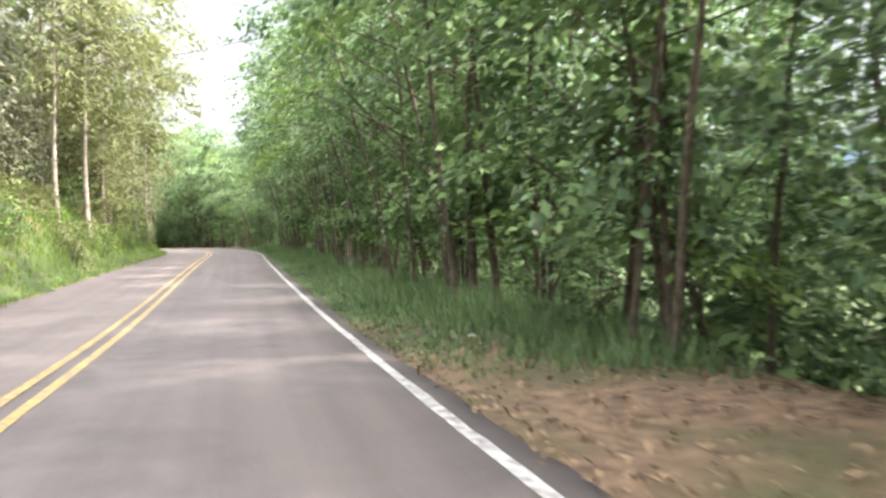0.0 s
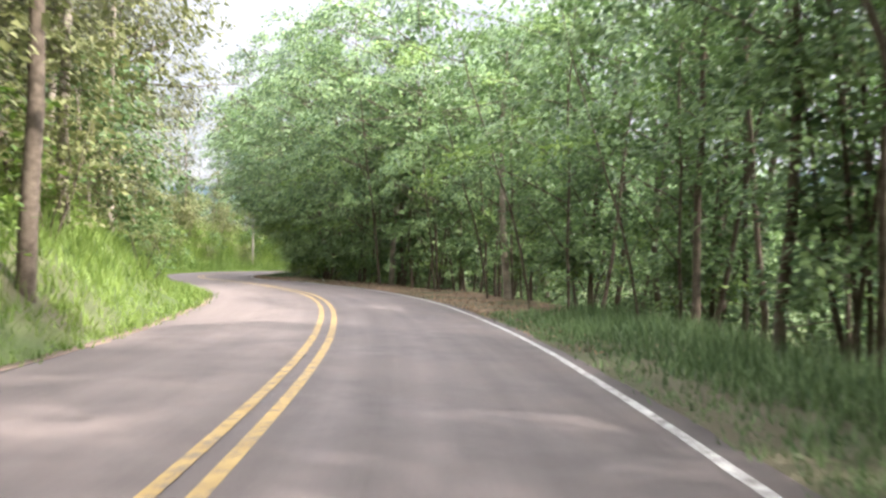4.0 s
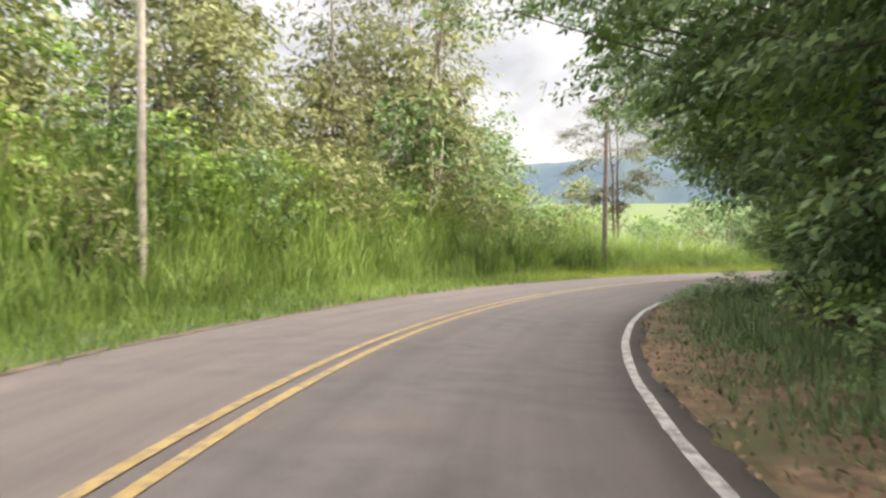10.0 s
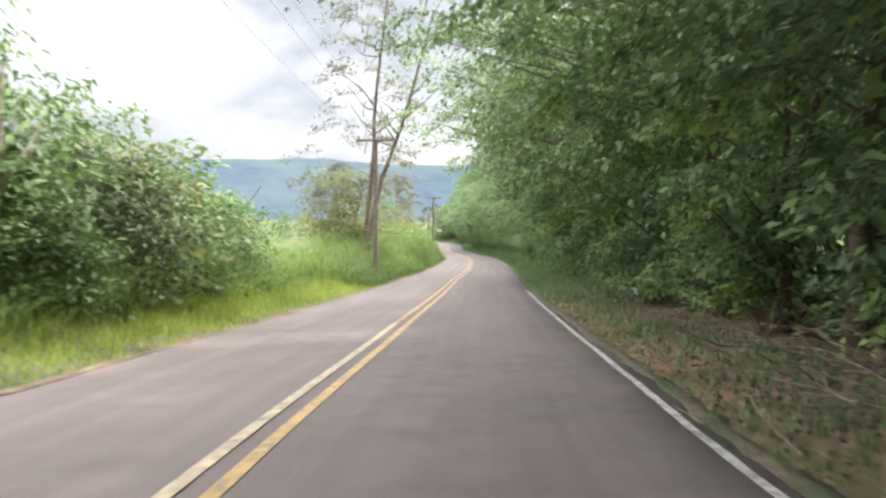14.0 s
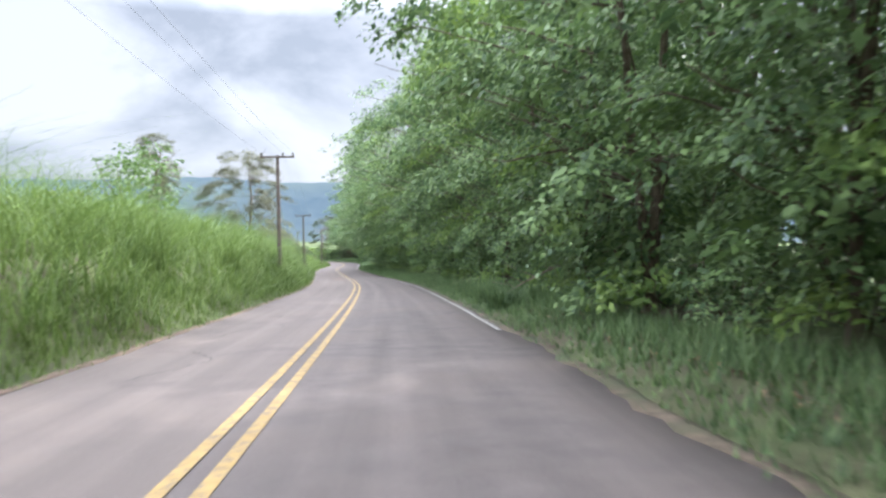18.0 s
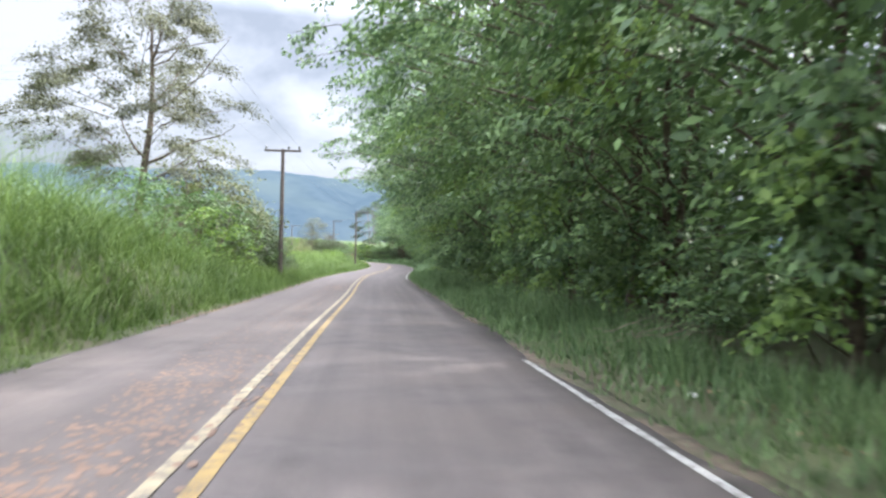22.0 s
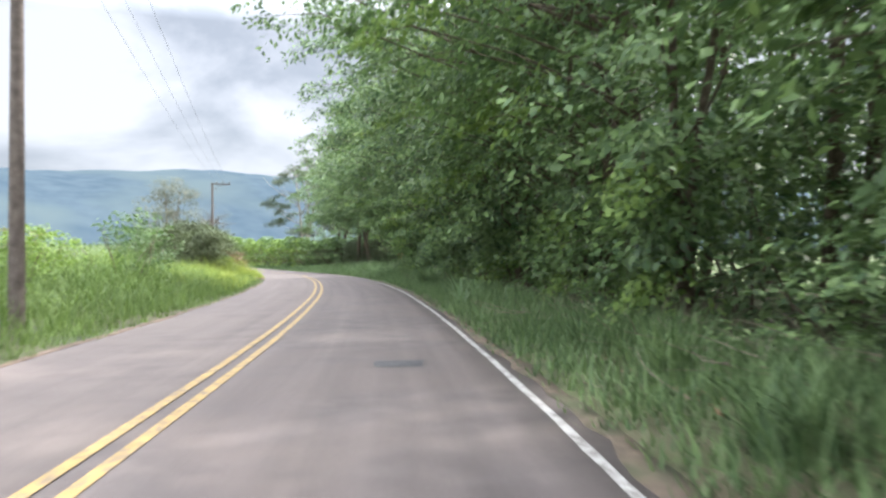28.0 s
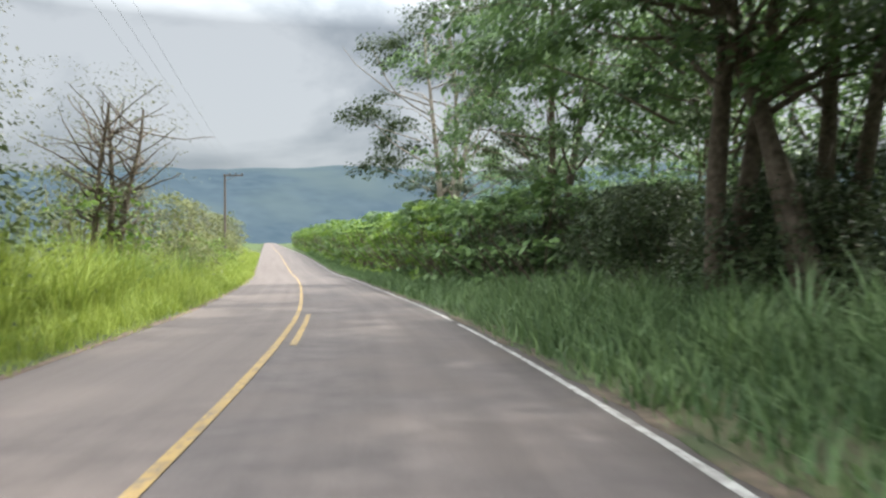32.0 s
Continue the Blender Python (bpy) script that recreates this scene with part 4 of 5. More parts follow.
EL, ER = -LANE_L - 0.18, LANE_R + 0.30
grass_field("bank_grass", 201, -1.5, 12.8, EL, EL - 4.5, 110000, 0.2, 0.55, 0.016, 0.6, GRASS_BANK, "lush bright green grass on the roadside bank", 1)
grass_field("tall_grass", 202, 12.8, 16.6, EL - 1.7, EL - 6.0, 13000, 0.8, 1.8, 0.017, 1.45, GRASS_BANK, "tall bright green guinea grass behind the verge", 3)
grass_field("tall_grass", 220, 16.4, 23.8, EL - 0.5, EL - 6.0, 30000, 0.8, 2.0, 0.017, 1.45, GRASS, "tall green guinea grass beside the road", 3)
grass_field("field_grass", 212, 23.6, 26.4, EL - 0.6, EL - 7.0, 11000, 0.6, 1.2, 0.018, 1.0, GRASS, "waist-high green grass beside the road", 2)
grass_field("field_grass", 222, 26.2, 30.1, EL - 1.0, EL - 7.0, 21000, 0.7, 1.75, 0.018, 1.0, GRASS, "head-high green grass behind the verge", 3)
grass_field("field_grass", 223, 29.8, 30.55, EL - 2.0, EL - 8.0, 6500, 0.7, 1.5, 0.018, 1.0, GRASS_BANK, "shoulder-high yellow-green grass behind the verge", 3)
grass_field("pale_grass", 216, 29.9, 31.15, EL - 0.5, EL - 7.0, 6000, 0.5, 1.0, 0.018, 1.0, GRASS_LIME_SUNNED, "waist-high yellow-green grass beside the road", 2)
grass_field("sunny_grass", 213, 31.6, 39.0, EL - 0.3, EL - 4.6, 26000, 0.6, 1.5, 0.018, 0.8, GRASS_LIME_SUNNED, "tall yellow-green grass beside the road with sunlight in its colour", 2)
grass_field("slope_grass", 215, -1.0, 12.8, EL - 4.4, EL - 10.0, 30000, 0.5, 1.0, 0.03, 0.6, GRASS_BANK, "rough grass between shrubs on the slope", 1)
grass_field("verge_grass", 221, 12.4, 16.6, EL, EL - 2.1, 26000, 0.1, 0.36, 0.011, 0.6, GRASS_LIME_SUNNED, "short bright yellow-green grass on the verge", 1)
grass_field("verge_grass", 203, 16.4, 31.15, EL, EL - 1.4, 36000, 0.12, 0.5, 0.012, 0.6, GRASS, "short roadside grass on the verge", 1)
grass_field("lime_verge", 214, 31.55, 40.0, EL, EL - 1.2, 22000, 0.15, 0.5, 0.012, 0.6, GRASS_LIME_SUNNED, "short yellow-green verge grass with sunlight in its colour", 1)
grass_field("shaded_grass", 211, 12.0, 15.9, ER - 0.1, ER + 2.0, 13000, 0.08, 0.3, 0.012, 0.6, GRASS_SHADE, "thin shaded grass among sticks and leaf litter", 1, power=1.7)
grass_field("shaded_grass", 204, 15.7, 40.0, ER - 0.08, ER + 2.9, 125000, 0.15, 0.52, 0.014, 0.6, GRASS_SHADE, "shaded green grass on the verge below trees", 1)
grass_field("thin_grass", 205, 0.55, 5.4, ER + 0.02, ER + 3.4, 42000, 0.12, 0.45, 0.014, 0.6, GRASS_SHADE, "thin grass on bare soil below trees", 1)


grass_field("sparse_grass", 206, 8.6, 12.4, ER + 0.3, ER + 2.6, 12000, 0.1, 0.35, 0.013, 0.6, GRASS_SHADE, "thin grass on bare soil below trees", 1)
grass_field("rank_grass", 207, 23.0, 26.8, ER + 0.1, ER + 2.4, 9000, 0.35, 0.75, 0.017, 0.9, GRASS_SHADE, "rank long grass on the verge below the trees", 2)
grass_field("rank_grass", 219, 28.2, 31.0, ER + 0.1, ER + 2.2, 5000, 0.3, 0.65, 0.015, 0.9, GRASS_SHADE, "rank long grass on the verge below the trees", 2)
grass_field("rank_grass", 208, 31.0, 35.0, ER + 0.05, ER + 5.5, 24000, 0.5, 1.1, 0.02, 0.9, GRASS_SHADE, "rank long green grass around the tree trunks", 2)
grass_field("cane_grass", 209, 10.0, 13.4, EL - 1.9, EL - 6.5, 9500, 1.2, 2.5, 0.024, 0.7, GRASS_BANK, "very tall cane-like grass on the bank", 2)


def dry_leaves(seed, u0, u1, d0, d1, count):
    """Fallen leaves lying on the verge, each a small curled flake."""
    rng = np.random.default_rng(seed)
    xy, _ = at(rng.uniform(u0, u1, count), d0 + (d1 - d0) * rng.random(count)**1.3)
    z = ground_height(xy) + rng.uniform(0.015, 0.06, count)
    a, r = rng.random(count) * 6.28, rng.uniform(0.02, 0.05, count)
    p = np.concatenate([xy, z[:, None]], 1)
    e = np.stack([np.cos(a) * r, np.sin(a) * r, rng.normal(size=count) * 0.02], 1)
    g = np.stack([-np.sin(a) * r * 0.5, np.cos(a) * r * 0.5, rng.uniform(0.0, 0.03, count)], 1)
    h = g * np.array([-1, -1, 1])
    v = np.stack([p - e, p + g, p + e, p + h], 1).reshape(-1, 3)
    return tagged(new("dry_leaves", mesh_of("dry_leaves", v, np.arange(4 * count).reshape(-1, 4), DRY)), "fallen brown leaves scattered below the trees", "leaf litter", kind="stuff")


DRY = material("dry_leaf", (0.07, 0.045, 0.028), (0.30, 0.20, 0.125), 2.0, 0.8, 30, 0, 0.8, 0.15)
for k, (u0, u1, d0, d1, count) in enumerate(((-1.0, 1.0, ER - 0.1, ER + 4.0, 4200), (4.8, 12.6, ER - 0.1, ER + 3.2, 9500), (12.6, 16.2, ER, ER + 3.0, 7000), (16.2, 31.0, ER + 0.9, ER + 3.4, 11000))):
    dry_leaves(230 + k, u0, u1, d0, d1, count)


def tussock(seed, height, count, spread, mat, label):
    """A clump of long arching blades at the origin."""
    rng = np.random.default_rng(seed)
    a, q = rng.random(count) * 6.28, np.sqrt(rng.random(count)) * spread
    roots = np.stack([q * np.cos(a), q * np.sin(a), np.full(count, -0.05)], 1)
    v, f = blades(rng, roots, np.full(count, height), 0.75, 0.022, 4)
    return tagged(new("grass_tussock", mesh_of("grass_tussock", v, f, mat)), label, "grass", "grass tussocks")


TUSSOCK = [tussock(210 + i, 0.95 + 0.2 * i, 130, 0.35, GRASS_SHADE, "clump of long arching green grass blades") for i in range(2)]
TUSSOCK += [tussock(215, 1.7, 160, 0.5, GRASS, "tall clump of guinea grass")]
for uu, dd, sc in ((19.4, 0.5, 0.7), (19.5, 0.9, 0.8), (19.55, 1.3, 0.8), (19.65, 0.6, 0.7), (19.75, 1.0, 0.8), (19.9, 1.4, 0.8), (22.6, 1.2, 0.6), (24.3, 1.3, 0.9), (24.5, 1.5, 1.0), (24.65, 1.1, 0.8), (24.9, 1.6, 0.9), (25.3, 1.3, 0.8), (25.6, 1.6, 0.9),
                   (27.7, 1.0, 0.9), (27.85, 1.4, 1.1), (28.0, 0.8, 0.9), (28.1, 1.3, 1.0), (28.3, 0.9, 0.8), (28.5, 1.2, 0.8), (30.1, 1.4, 0.9), (30.2, 1.2, 1.0), (31.9, 1.9, 1.0), (32.1, 2.4, 1.2), (32.2, 1.6, 0.9), (32.35, 2.2, 1.1), (32.5, 1.7, 1.0), (32.6, 2.5, 1.2), (32.75, 2.0, 1.0), (32.9, 1.6, 0.9), (33.0, 2.4, 1.1), (33.2, 1.9, 0.9)):
    plant(rnd.choice(TUSSOCK[:2]), uu, ER + dd, rnd.uniform(0, 360), sc)
for uu, dd, sc in ((12.4, 2.4, 1.2), (12.7, 2.9, 1.3), (12.9, 2.2, 1.2), (13.1, 2.6, 1.3), (15.0, 2.0, 0.9), (15.4, 2.3, 1.0), (18.6, 1.8, 0.8), (19.4, 1.9, 0.9), (20.1, 1.8, 0.9), (21.1, 2.0, 0.8), (26.9, 3.0, 1.0), (27.4, 2.5, 0.9), (33.2, 2.6, 0.9), (33.5, 2.4, 1.0), (33.8, 2.7, 1.1), (34.2, 2.3, 0.9), (34.6, 2.5, 1.0)):
    plant(TUSSOCK[2], uu, EL - dd, rnd.uniform(0, 360), sc)


# ---------------------------------------------------------------- poles and wires
def pole(height, kind, mat=POLE_WOOD):
    """A utility pole with a cross-arm, standing at the origin, arm along x."""
    root = new("utility_pole")
    v, f = tube(np.array([[0, 0, -0.5], [0, 0, height * 0.5], [0, 0, height]]), [0.15, 0.125, 0.10] if kind != "plain" else [0.10, 0.09, 0.075], 10)
    part_mesh("shaft", mesh_of("pole_shaft", v, f, mat, True), root)
    if kind == "plain":
        return tagged(root, "plain pale wooden pole among the shrubs", "pole", "plain poles")
    x0, x1 = (-1.05, 1.05) if kind == "tee" else (-0.15, 1.75)
    bm = bmesh.new()
    bmesh.ops.create_cube(bm, size=1.0, matrix=Matrix.Translation(((x0 + x1) / 2, -0.14, height - 0.12)) @ Matrix.Diagonal((x1 - x0, 0.10, 0.12, 1)))
    bmesh.ops.bevel(bm, geom=bm.edges[:], offset=0.012, segments=1, affect="EDGES")
    part("cross_arm", bm, mat, root)
    for x in ((-0.95, 0.35, 0.95) if kind == "tee" else (0.45, 1.05, 1.65)):
        prof = [(0.0, 0.03), (0.05, 0.03), (0.06, 0.07), (0.11, 0.055), (0.15, 0.075), (0.2, 0.03), (0.22, 0.004)]
        iv, jf = tube(np.array([[x, -0.14, height - 0.06 + a] for a, _ in prof]), [r for _, r in prof], 8)
        part_mesh("insulator", mesh_of("insulator", iv, jf, CERAMIC, True), root)
    if kind != "tee":
        bv, bf = tube(np.array([[0.03, -0.13, height - 0.75], [0.55, -0.14, height - 0.42], [1.05, -0.14, height - 0.18]]), [0.022, 0.022, 0.022], 6)
        part_mesh("brace", mesh_of("brace", bv, bf, mat), root)
    return tagged(root, "dark wooden utility pole with a cross-arm and insulators", "utility pole", "roadside utility poles")


CERAMIC = material("ceramic", (0.05, 0.045, 0.04), (0.10, 0.09, 0.08), 20, 0.35, 60, 0)
POLES = [(8.5, -5.5, "plain", 8.2), (11.2, -6.4, "plain", 7.8), (13.27, -5.7, "tee", 9.2), (17.12, -4.5, "tee", 7.75), (21.25, -4.65, "tee", 8.1), (24.95, -4.43, "tee", 7.75),
         (28.93, -4.7, "ell", 7.85), (33.05, -6.45, "ell", 9.15), (36.9, -6.0, "ell", 9.0)]
arms = []
for uu, dd, kind, hh in POLES:
    xy, zz = at(np.array([uu]), np.array([dd]))
    g = float(ground_height(xy)[0])
    i = int((uu - FIRST) * SUB)
    turn = math.degrees(math.atan2(RIGHT[i, 1], RIGHT[i, 0]))
    height = float(zz[0]) + hh - g
    po = pole(height, kind, POLE_PALE if uu < 12 else POLE_WOOD)
    po.matrix_basis = pose(float(xy[0, 0]), float(xy[0, 1]), g, 0, 0, turn)
    xs_ = (-0.95, 0.35, 0.95) if kind == "tee" else (0.45, 1.05, 1.65)
    arms.append([np.array([xy[0, 0] + x * RIGHT[i, 0], xy[0, 1] + x * RIGHT[i, 1], g + height + 0.15]) for x in xs_])
WIRE = material("wire_metal", (0.05, 0.05, 0.05), (0.09, 0.09, 0.09), 30, 0.5, 60, 0)
for one, two in zip(arms[2:], arms[3:]):
    for p, q in zip(one, two):
        t = np.linspace(0, 1, 14)[:, None]
        pts = p * (1 - t) + q * t
        pts[:, 2] -= 0.55 * 4 * (t * (1 - t))[:, 0]
        v, f = tube(pts, np.full(14, 0.005), 4)
        tagged(new("power_line", mesh_of("power_line", v, f, WIRE)), "thin dark overhead wire strung between the poles", "cable", "overhead wires")


# ---------------------------------------------------------------- fence posts with bent tops
def fence_post():
    root = new("fence_post")
    v, f = tube(np.array([[0, 0, -0.3], [0, 0, 0.8], [0.02, 0, 0.92], [0.2, 0, 1.18]]), [0.075, 0.065, 0.06, 0.05], 6)
    part_mesh("post", mesh_of("post", v, f, CONCRETE), root)
    return tagged(root, "weathered grey concrete fence post with bent top", "fence post", "fence posts")


post = fence_post()
for k, uu in enumerate((13.55, 13.75, 13.92, 14.12, 14.33)):
    plant(post, uu, -7.4 - 0.1 * k, 10 * k, 1.0)

# ---------------------------------------------------------------- single trees
def lone(u, d, turn=0, scale=1.0, **kw):
    return plant(tree(**kw), u, d, turn, scale)


lone(17.5, -6.2, 150, 1.0, name="eucalyptus_tree", seed=301, height=18, trunk_r=0.2, profile=((4.2, 3.2), (6.0, 5.0), (11.0, 4.2), (18.0, 2.2)), clumps=330, per=30, leaf=0.15, bark=BARK, leafmat=LEAF_GREY, limbs=9, stems=2, clump_r=0.6, boughs=44, label="tall roadside eucalyptus with long bare limbs")
lone(17.75, -7.4, 0, 1.0, name="spreading_tree", seed=307, height=6.2, trunk_r=0.12, profile=((1.2, 2.4), (2.5, 4.0), (4.5, 3.6), (6.2, 1.2)), clumps=420, per=24, leaf=0.14, fill=60, deep=0.18, bark=BARK, leafmat=LEAF_DRY, limbs=10, stems=3, clump_r=0.8, label="low olive tree beside the eucalyptus")
lone(24.7, -11.6, 40, 1.0, name="spreading_tree", seed=302, height=14.0, trunk_r=0.27, profile=((4.4, 4.0), (6.5, 6.3), (10.5, 6.2), (14.4, 3.2)), clumps=1000, per=34, leaf=0.16, fill=60, deep=0.22, bark=BARK, leafmat=LEAF_GREY, limbs=12, stems=1, clump_r=0.72, boughs=60, label="broad spreading tree with olive brown crown")
lone(24.9, -8.6, 40, 1.0, name="spreading_tree", seed=312, height=6.5, trunk_r=0.12, profile=((1.5, 1.5), (3.0, 3.0), (5.5, 2.6), (6.8, 1.0)), clumps=90, per=18, leaf=0.23, bark=BARK, leafmat=LEAF_DRY, limbs=8, stems=2, clump_r=0.8, label="small olive tree behind the tall grass")
lone(24.45, -22, 10, 1.0, name="spreading_tree", seed=303, height=16.5, trunk_r=0.25, profile=((9.0, 2.0), (11.0, 3.8), (14.0, 3.6), (17.0, 1.8)), clumps=420, per=30, leaf=0.18, fill=30, deep=0.22, bark=BARK, leafmat=LEAF_GREY, limbs=8, stems=1, clump_r=0.7, boughs=24, label="tall thin tree with an open crown")
lone(14.1, -12.4, 10, 1.0, name="slender_tree", seed=304, height=11.5, trunk_r=0.13, profile=((3.4, 1.9), (5.6, 3.9), (9.5, 4.1), (12.4, 1.8)), clumps=470, per=30, leaf=0.16, fill=24, deep=0.2, bark=BARK, leafmat=LEAF_GREY, limbs=8, stems=2, clump_r=0.62, boughs=30, label="slender tree with a light airy crown")
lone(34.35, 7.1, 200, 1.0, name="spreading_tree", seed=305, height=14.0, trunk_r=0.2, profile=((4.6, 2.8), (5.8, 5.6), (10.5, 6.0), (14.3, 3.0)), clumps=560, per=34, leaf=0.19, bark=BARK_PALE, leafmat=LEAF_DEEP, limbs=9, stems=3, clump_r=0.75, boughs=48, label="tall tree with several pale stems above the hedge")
lone(33.6, -6.6, 200, 1.0, name="bare_tree", seed=306, height=7.2, trunk_r=0.15, profile=((2.4, 1.4), (4.4, 2.6), (6.8, 2.5), (7.9, 1.3)), clumps=420, per=9, leaf=0.09, bark=BARK, leafmat=LEAF_GREY, limbs=26, stems=3, clump_r=0.5, share=0.75, label="half-bare grey tree with thin twigs")
lone(33.2, -10.5, 200, 1.0, name="spreading_tree", seed=308, height=9.5, trunk_r=0.16, profile=((1.5, 2.0), (4.0, 3.6), (7.0, 3.2), (9.8, 1.2)), clumps=420, per=28, leaf=0.15, fill=40, deep=0.2, bark=BARK, leafmat=LEAF_GREY, limbs=11, stems=2, clump_r=0.85, label="olive roadside tree with a full crown")

# trees leaning from the slope before the second bend
lone(7.0, -6.8, 0, 1.1, name="spreading_tree", seed=331, height=9.5, trunk_r=0.2, profile=((2.6, 2.5), (4.5, 5.2), (7.5, 5.4), (10.5, 2.0)), clumps=150, per=44, leaf=0.2, bark=BARK, leafmat=LEAF_GREY, limbs=13, stems=2, clump_r=1.0, share=0.55, mid=50, lean=0.25, label="wide leaning tree with dark limbs and grey-olive crown")
for uu, dd, sc, k in ((6.3, -6.0, 0.9, 2), (6.75, -5.8, 0.95, 2), (7.3, -6.4, 0.95, 2), (6.6, -9.5, 1.0, 0), (7.0, -10.5, 1.05, 1), (7.4, -10.0, 1.0, 0), (7.8, -11.5, 1.05, 1), (6.1, -9.0, 1.0, 1)):
    plant(GUM[k], uu, dd, rnd.uniform(-40, 40), sc, "hillside trees", facing=True)
# the overgrown cutting where the road first bends, with bare earth showing
EARTH = material("bare_earth", (0.115, 0.078, 0.052), (0.240, 0.165, 0.110), 1.8, 0.95, 20, 0.9, wide=(0.085, 0.085, 0.035), wide_scale=0.9, dist=0.06)
for a0, a1, d0, d1 in ((2.2, 3.5, -9.0, -4.9), (3.7, 4.3, -7.6, -4.4)):
    mk = new("earth_face", ribbon("earth_face", a0, a1, d0, d1, 0.06, EARTH, 14, 0.1, 0.12, step=0.04, follow=True))
    tagged(mk, "bare brown earth showing on the steep bank", "earth bank", kind="structure")
for k in range(34):
    plant(SCRUB[(0, 3, 1, 0, 2)[k % 5]], 1.4 + k * 0.105, -LANE_L - rnd.uniform(0.9, 3.2), rnd.uniform(0, 360), rnd.uniform(0.35, 0.7) * (0.6 if k % 2 else 1.0), "hillside shrubs")
# trees leaning over the bank where the road first bends
for uu, dd, sc, k in ((2.5, -5.0, 0.85, 2), (2.8, -4.6, 0.95, 2), (3.15, -4.7, 0.9, 2), (3.5, -5.2, 1.0, 2), (3.9, -4.4, 1.05, 2), (4.25, -4.0, 1.1, 2), (4.9, -4.2, 1.05, 0)):
    plant(GUM[k], uu, dd, rnd.uniform(-40, 40), sc, "hillside trees", facing=True)
for uu, dd, sc, k in ((3.0, -5.4, 0.6, 3), (3.4, -5.2, 0.6, 0), (3.8, -5.3, 0.6, 1), (4.2, -5.4, 0.65, 3), (4.7, -5.6, 0.6, 0)):
    plant(HILLTREE[k], uu, dd, rnd.uniform(-40, 40), sc, "hillside trees", facing=True)
for uu, dd, sc, k in ((25.0, -7.0, 0.55, 0), (25.2, -8.4, 0.65, 1), (25.45, -6.9, 0.5, 2), (24.95, -9.8, 0.7, 0), (25.7, -8.2, 0.5, 3), (30.2, -7.4, 0.32, 2), (30.35, -8.6, 0.36, 2)):
    plant(HILLTREE[k], uu, dd, rnd.uniform(0, 360), sc, "roadside bushes", "dense rounded bush beside the tall grass")
for uu, dd, sc, k in ((23.7, -6.4, 0.75, 2), (24.0, -5.7, 0.8, 1), (24.2, -6.5, 1.0, 2), (24.45, -5.6, 0.75, 1), (24.6, -6.4, 0.95, 2), (24.85, -5.6, 0.7, 2), (25.1, -5.5, 0.6, 1), (23.9, -7.6, 0.9, 2), (24.5, -7.8, 1.0, 0)):
    plant(SCRUB[k], uu, dd, rnd.uniform(0, 360), sc, "roadside bushes")
for uu, dd, sc in ((26.2, -6.2, 0.5), (26.6, -7.0, 0.55), (27.0, -6.0, 0.45), (27.5, -6.8, 0.55), (28.0, -6.2, 0.5), (28.4, -7.4, 0.6), (28.9, -6.6, 0.5), (29.3, -7.2, 0.6), (29.7, -8.0, 0.6), (31.7, -5.6, 0.5), (32.4, -5.0, 0.5), (32.7, -5.4, 0.55)):
    plant(SCRUB[1], uu, dd, rnd.uniform(0, 360), sc, "roadside bushes", "low lime green shrub in the grass")
# the end of the hillside
for uu, dd, sc, k in ((14.85, -6.3, 0.6, 2), (15.1, -6.8, 0.55, 2), (15.0, -8.8, 0.7, 2), (15.4, -8.2, 0.55, 2), (14.7, -8.6, 0.6, 2)):
    plant(HILLTREE[k], uu, dd, rnd.uniform(0, 360), sc, "roadside bushes", "leafy mound of bushes beside tall grass")
for uu, dd, sc, k in ((12.5, -9.5, 1.0, 0), (12.8, -12.5, 1.1, 1), (13.1, -15.5, 1.0, 0), (13.4, -19.0, 1.0, 1)):
    plant(GUM[k], uu, dd, rnd.uniform(0, 360), sc, "hillside trees")
for uu, dd, sc, k in ((12.4, -8.2, 0.8, 2), (12.75, -8.8, 0.75, 2), (13.0, -11.5, 0.85, 0), (13.25, -14.0, 0.9, 2), (13.5, -17.5, 0.9, 2), (13.0, -17.0, 1.2, 0), (12.6, -14.0, 1.2, 3)):
    plant(HILLTREE[k], uu, dd, rnd.uniform(0, 360), sc, "hillside trees")
for uu, dd, sc, k in ((12.9, -6.6, 0.8, 2), (13.1, -7.6, 0.85, 1), (13.35, -8.8, 0.8, 2), (13.6, -10.5, 0.8, 1), (13.8, -12.5, 0.9, 2), (28.6, -9.5, 0.7, 1), (29.0, -11, 0.7, 1), (29.5, -8.2, 0.75, 1), (29.9, -10, 0.8, 1), (29.8, -6.6, 0.9, 2), (30.3, -7.6, 0.8, 2), (27.8, -9.0, 0.6, 1), (26.8, -9.5, 0.6, 1), (24.9, -9.8, 0.8, 1), (25.6, -9.0, 0.7, 1)):
    plant(SCRUB[k], uu, dd, rnd.uniform(0, 360), sc, "roadside bushes")

# bushes on the open flats and a far tree line
for uu, dd, sc, k in ((14.0, -8.6, 0.8, 2), (14.3, -10.0, 0.9, 1), (14.6, -11.5, 1.0, 2), (14.9, -13.0, 0.9, 0), (15.4, -11.0, 1.0, 2), (15.8, -12.5, 1.1, 1), (16.2, -10.5, 1.0, 2), (16.6, -13.5, 1.2, 0), (14.4, -16.5, 1.1, 2), (15.0, -19.0, 1.2, 1), (15.8, -17.0, 1.1, 2)):
    plant(SCRUB[k], uu, dd, rnd.uniform(0, 360), sc, "field bushes", "green bush on the open field")
for k in range(44):
    plant(SCRUB[(2, 1, 2, 0)[k % 4]], 14.6 + k * 0.37, -rnd.uniform(9.5, 24), rnd.uniform(0, 360), rnd.uniform(0.5, 0.95), "field bushes", "green bush on the open field")
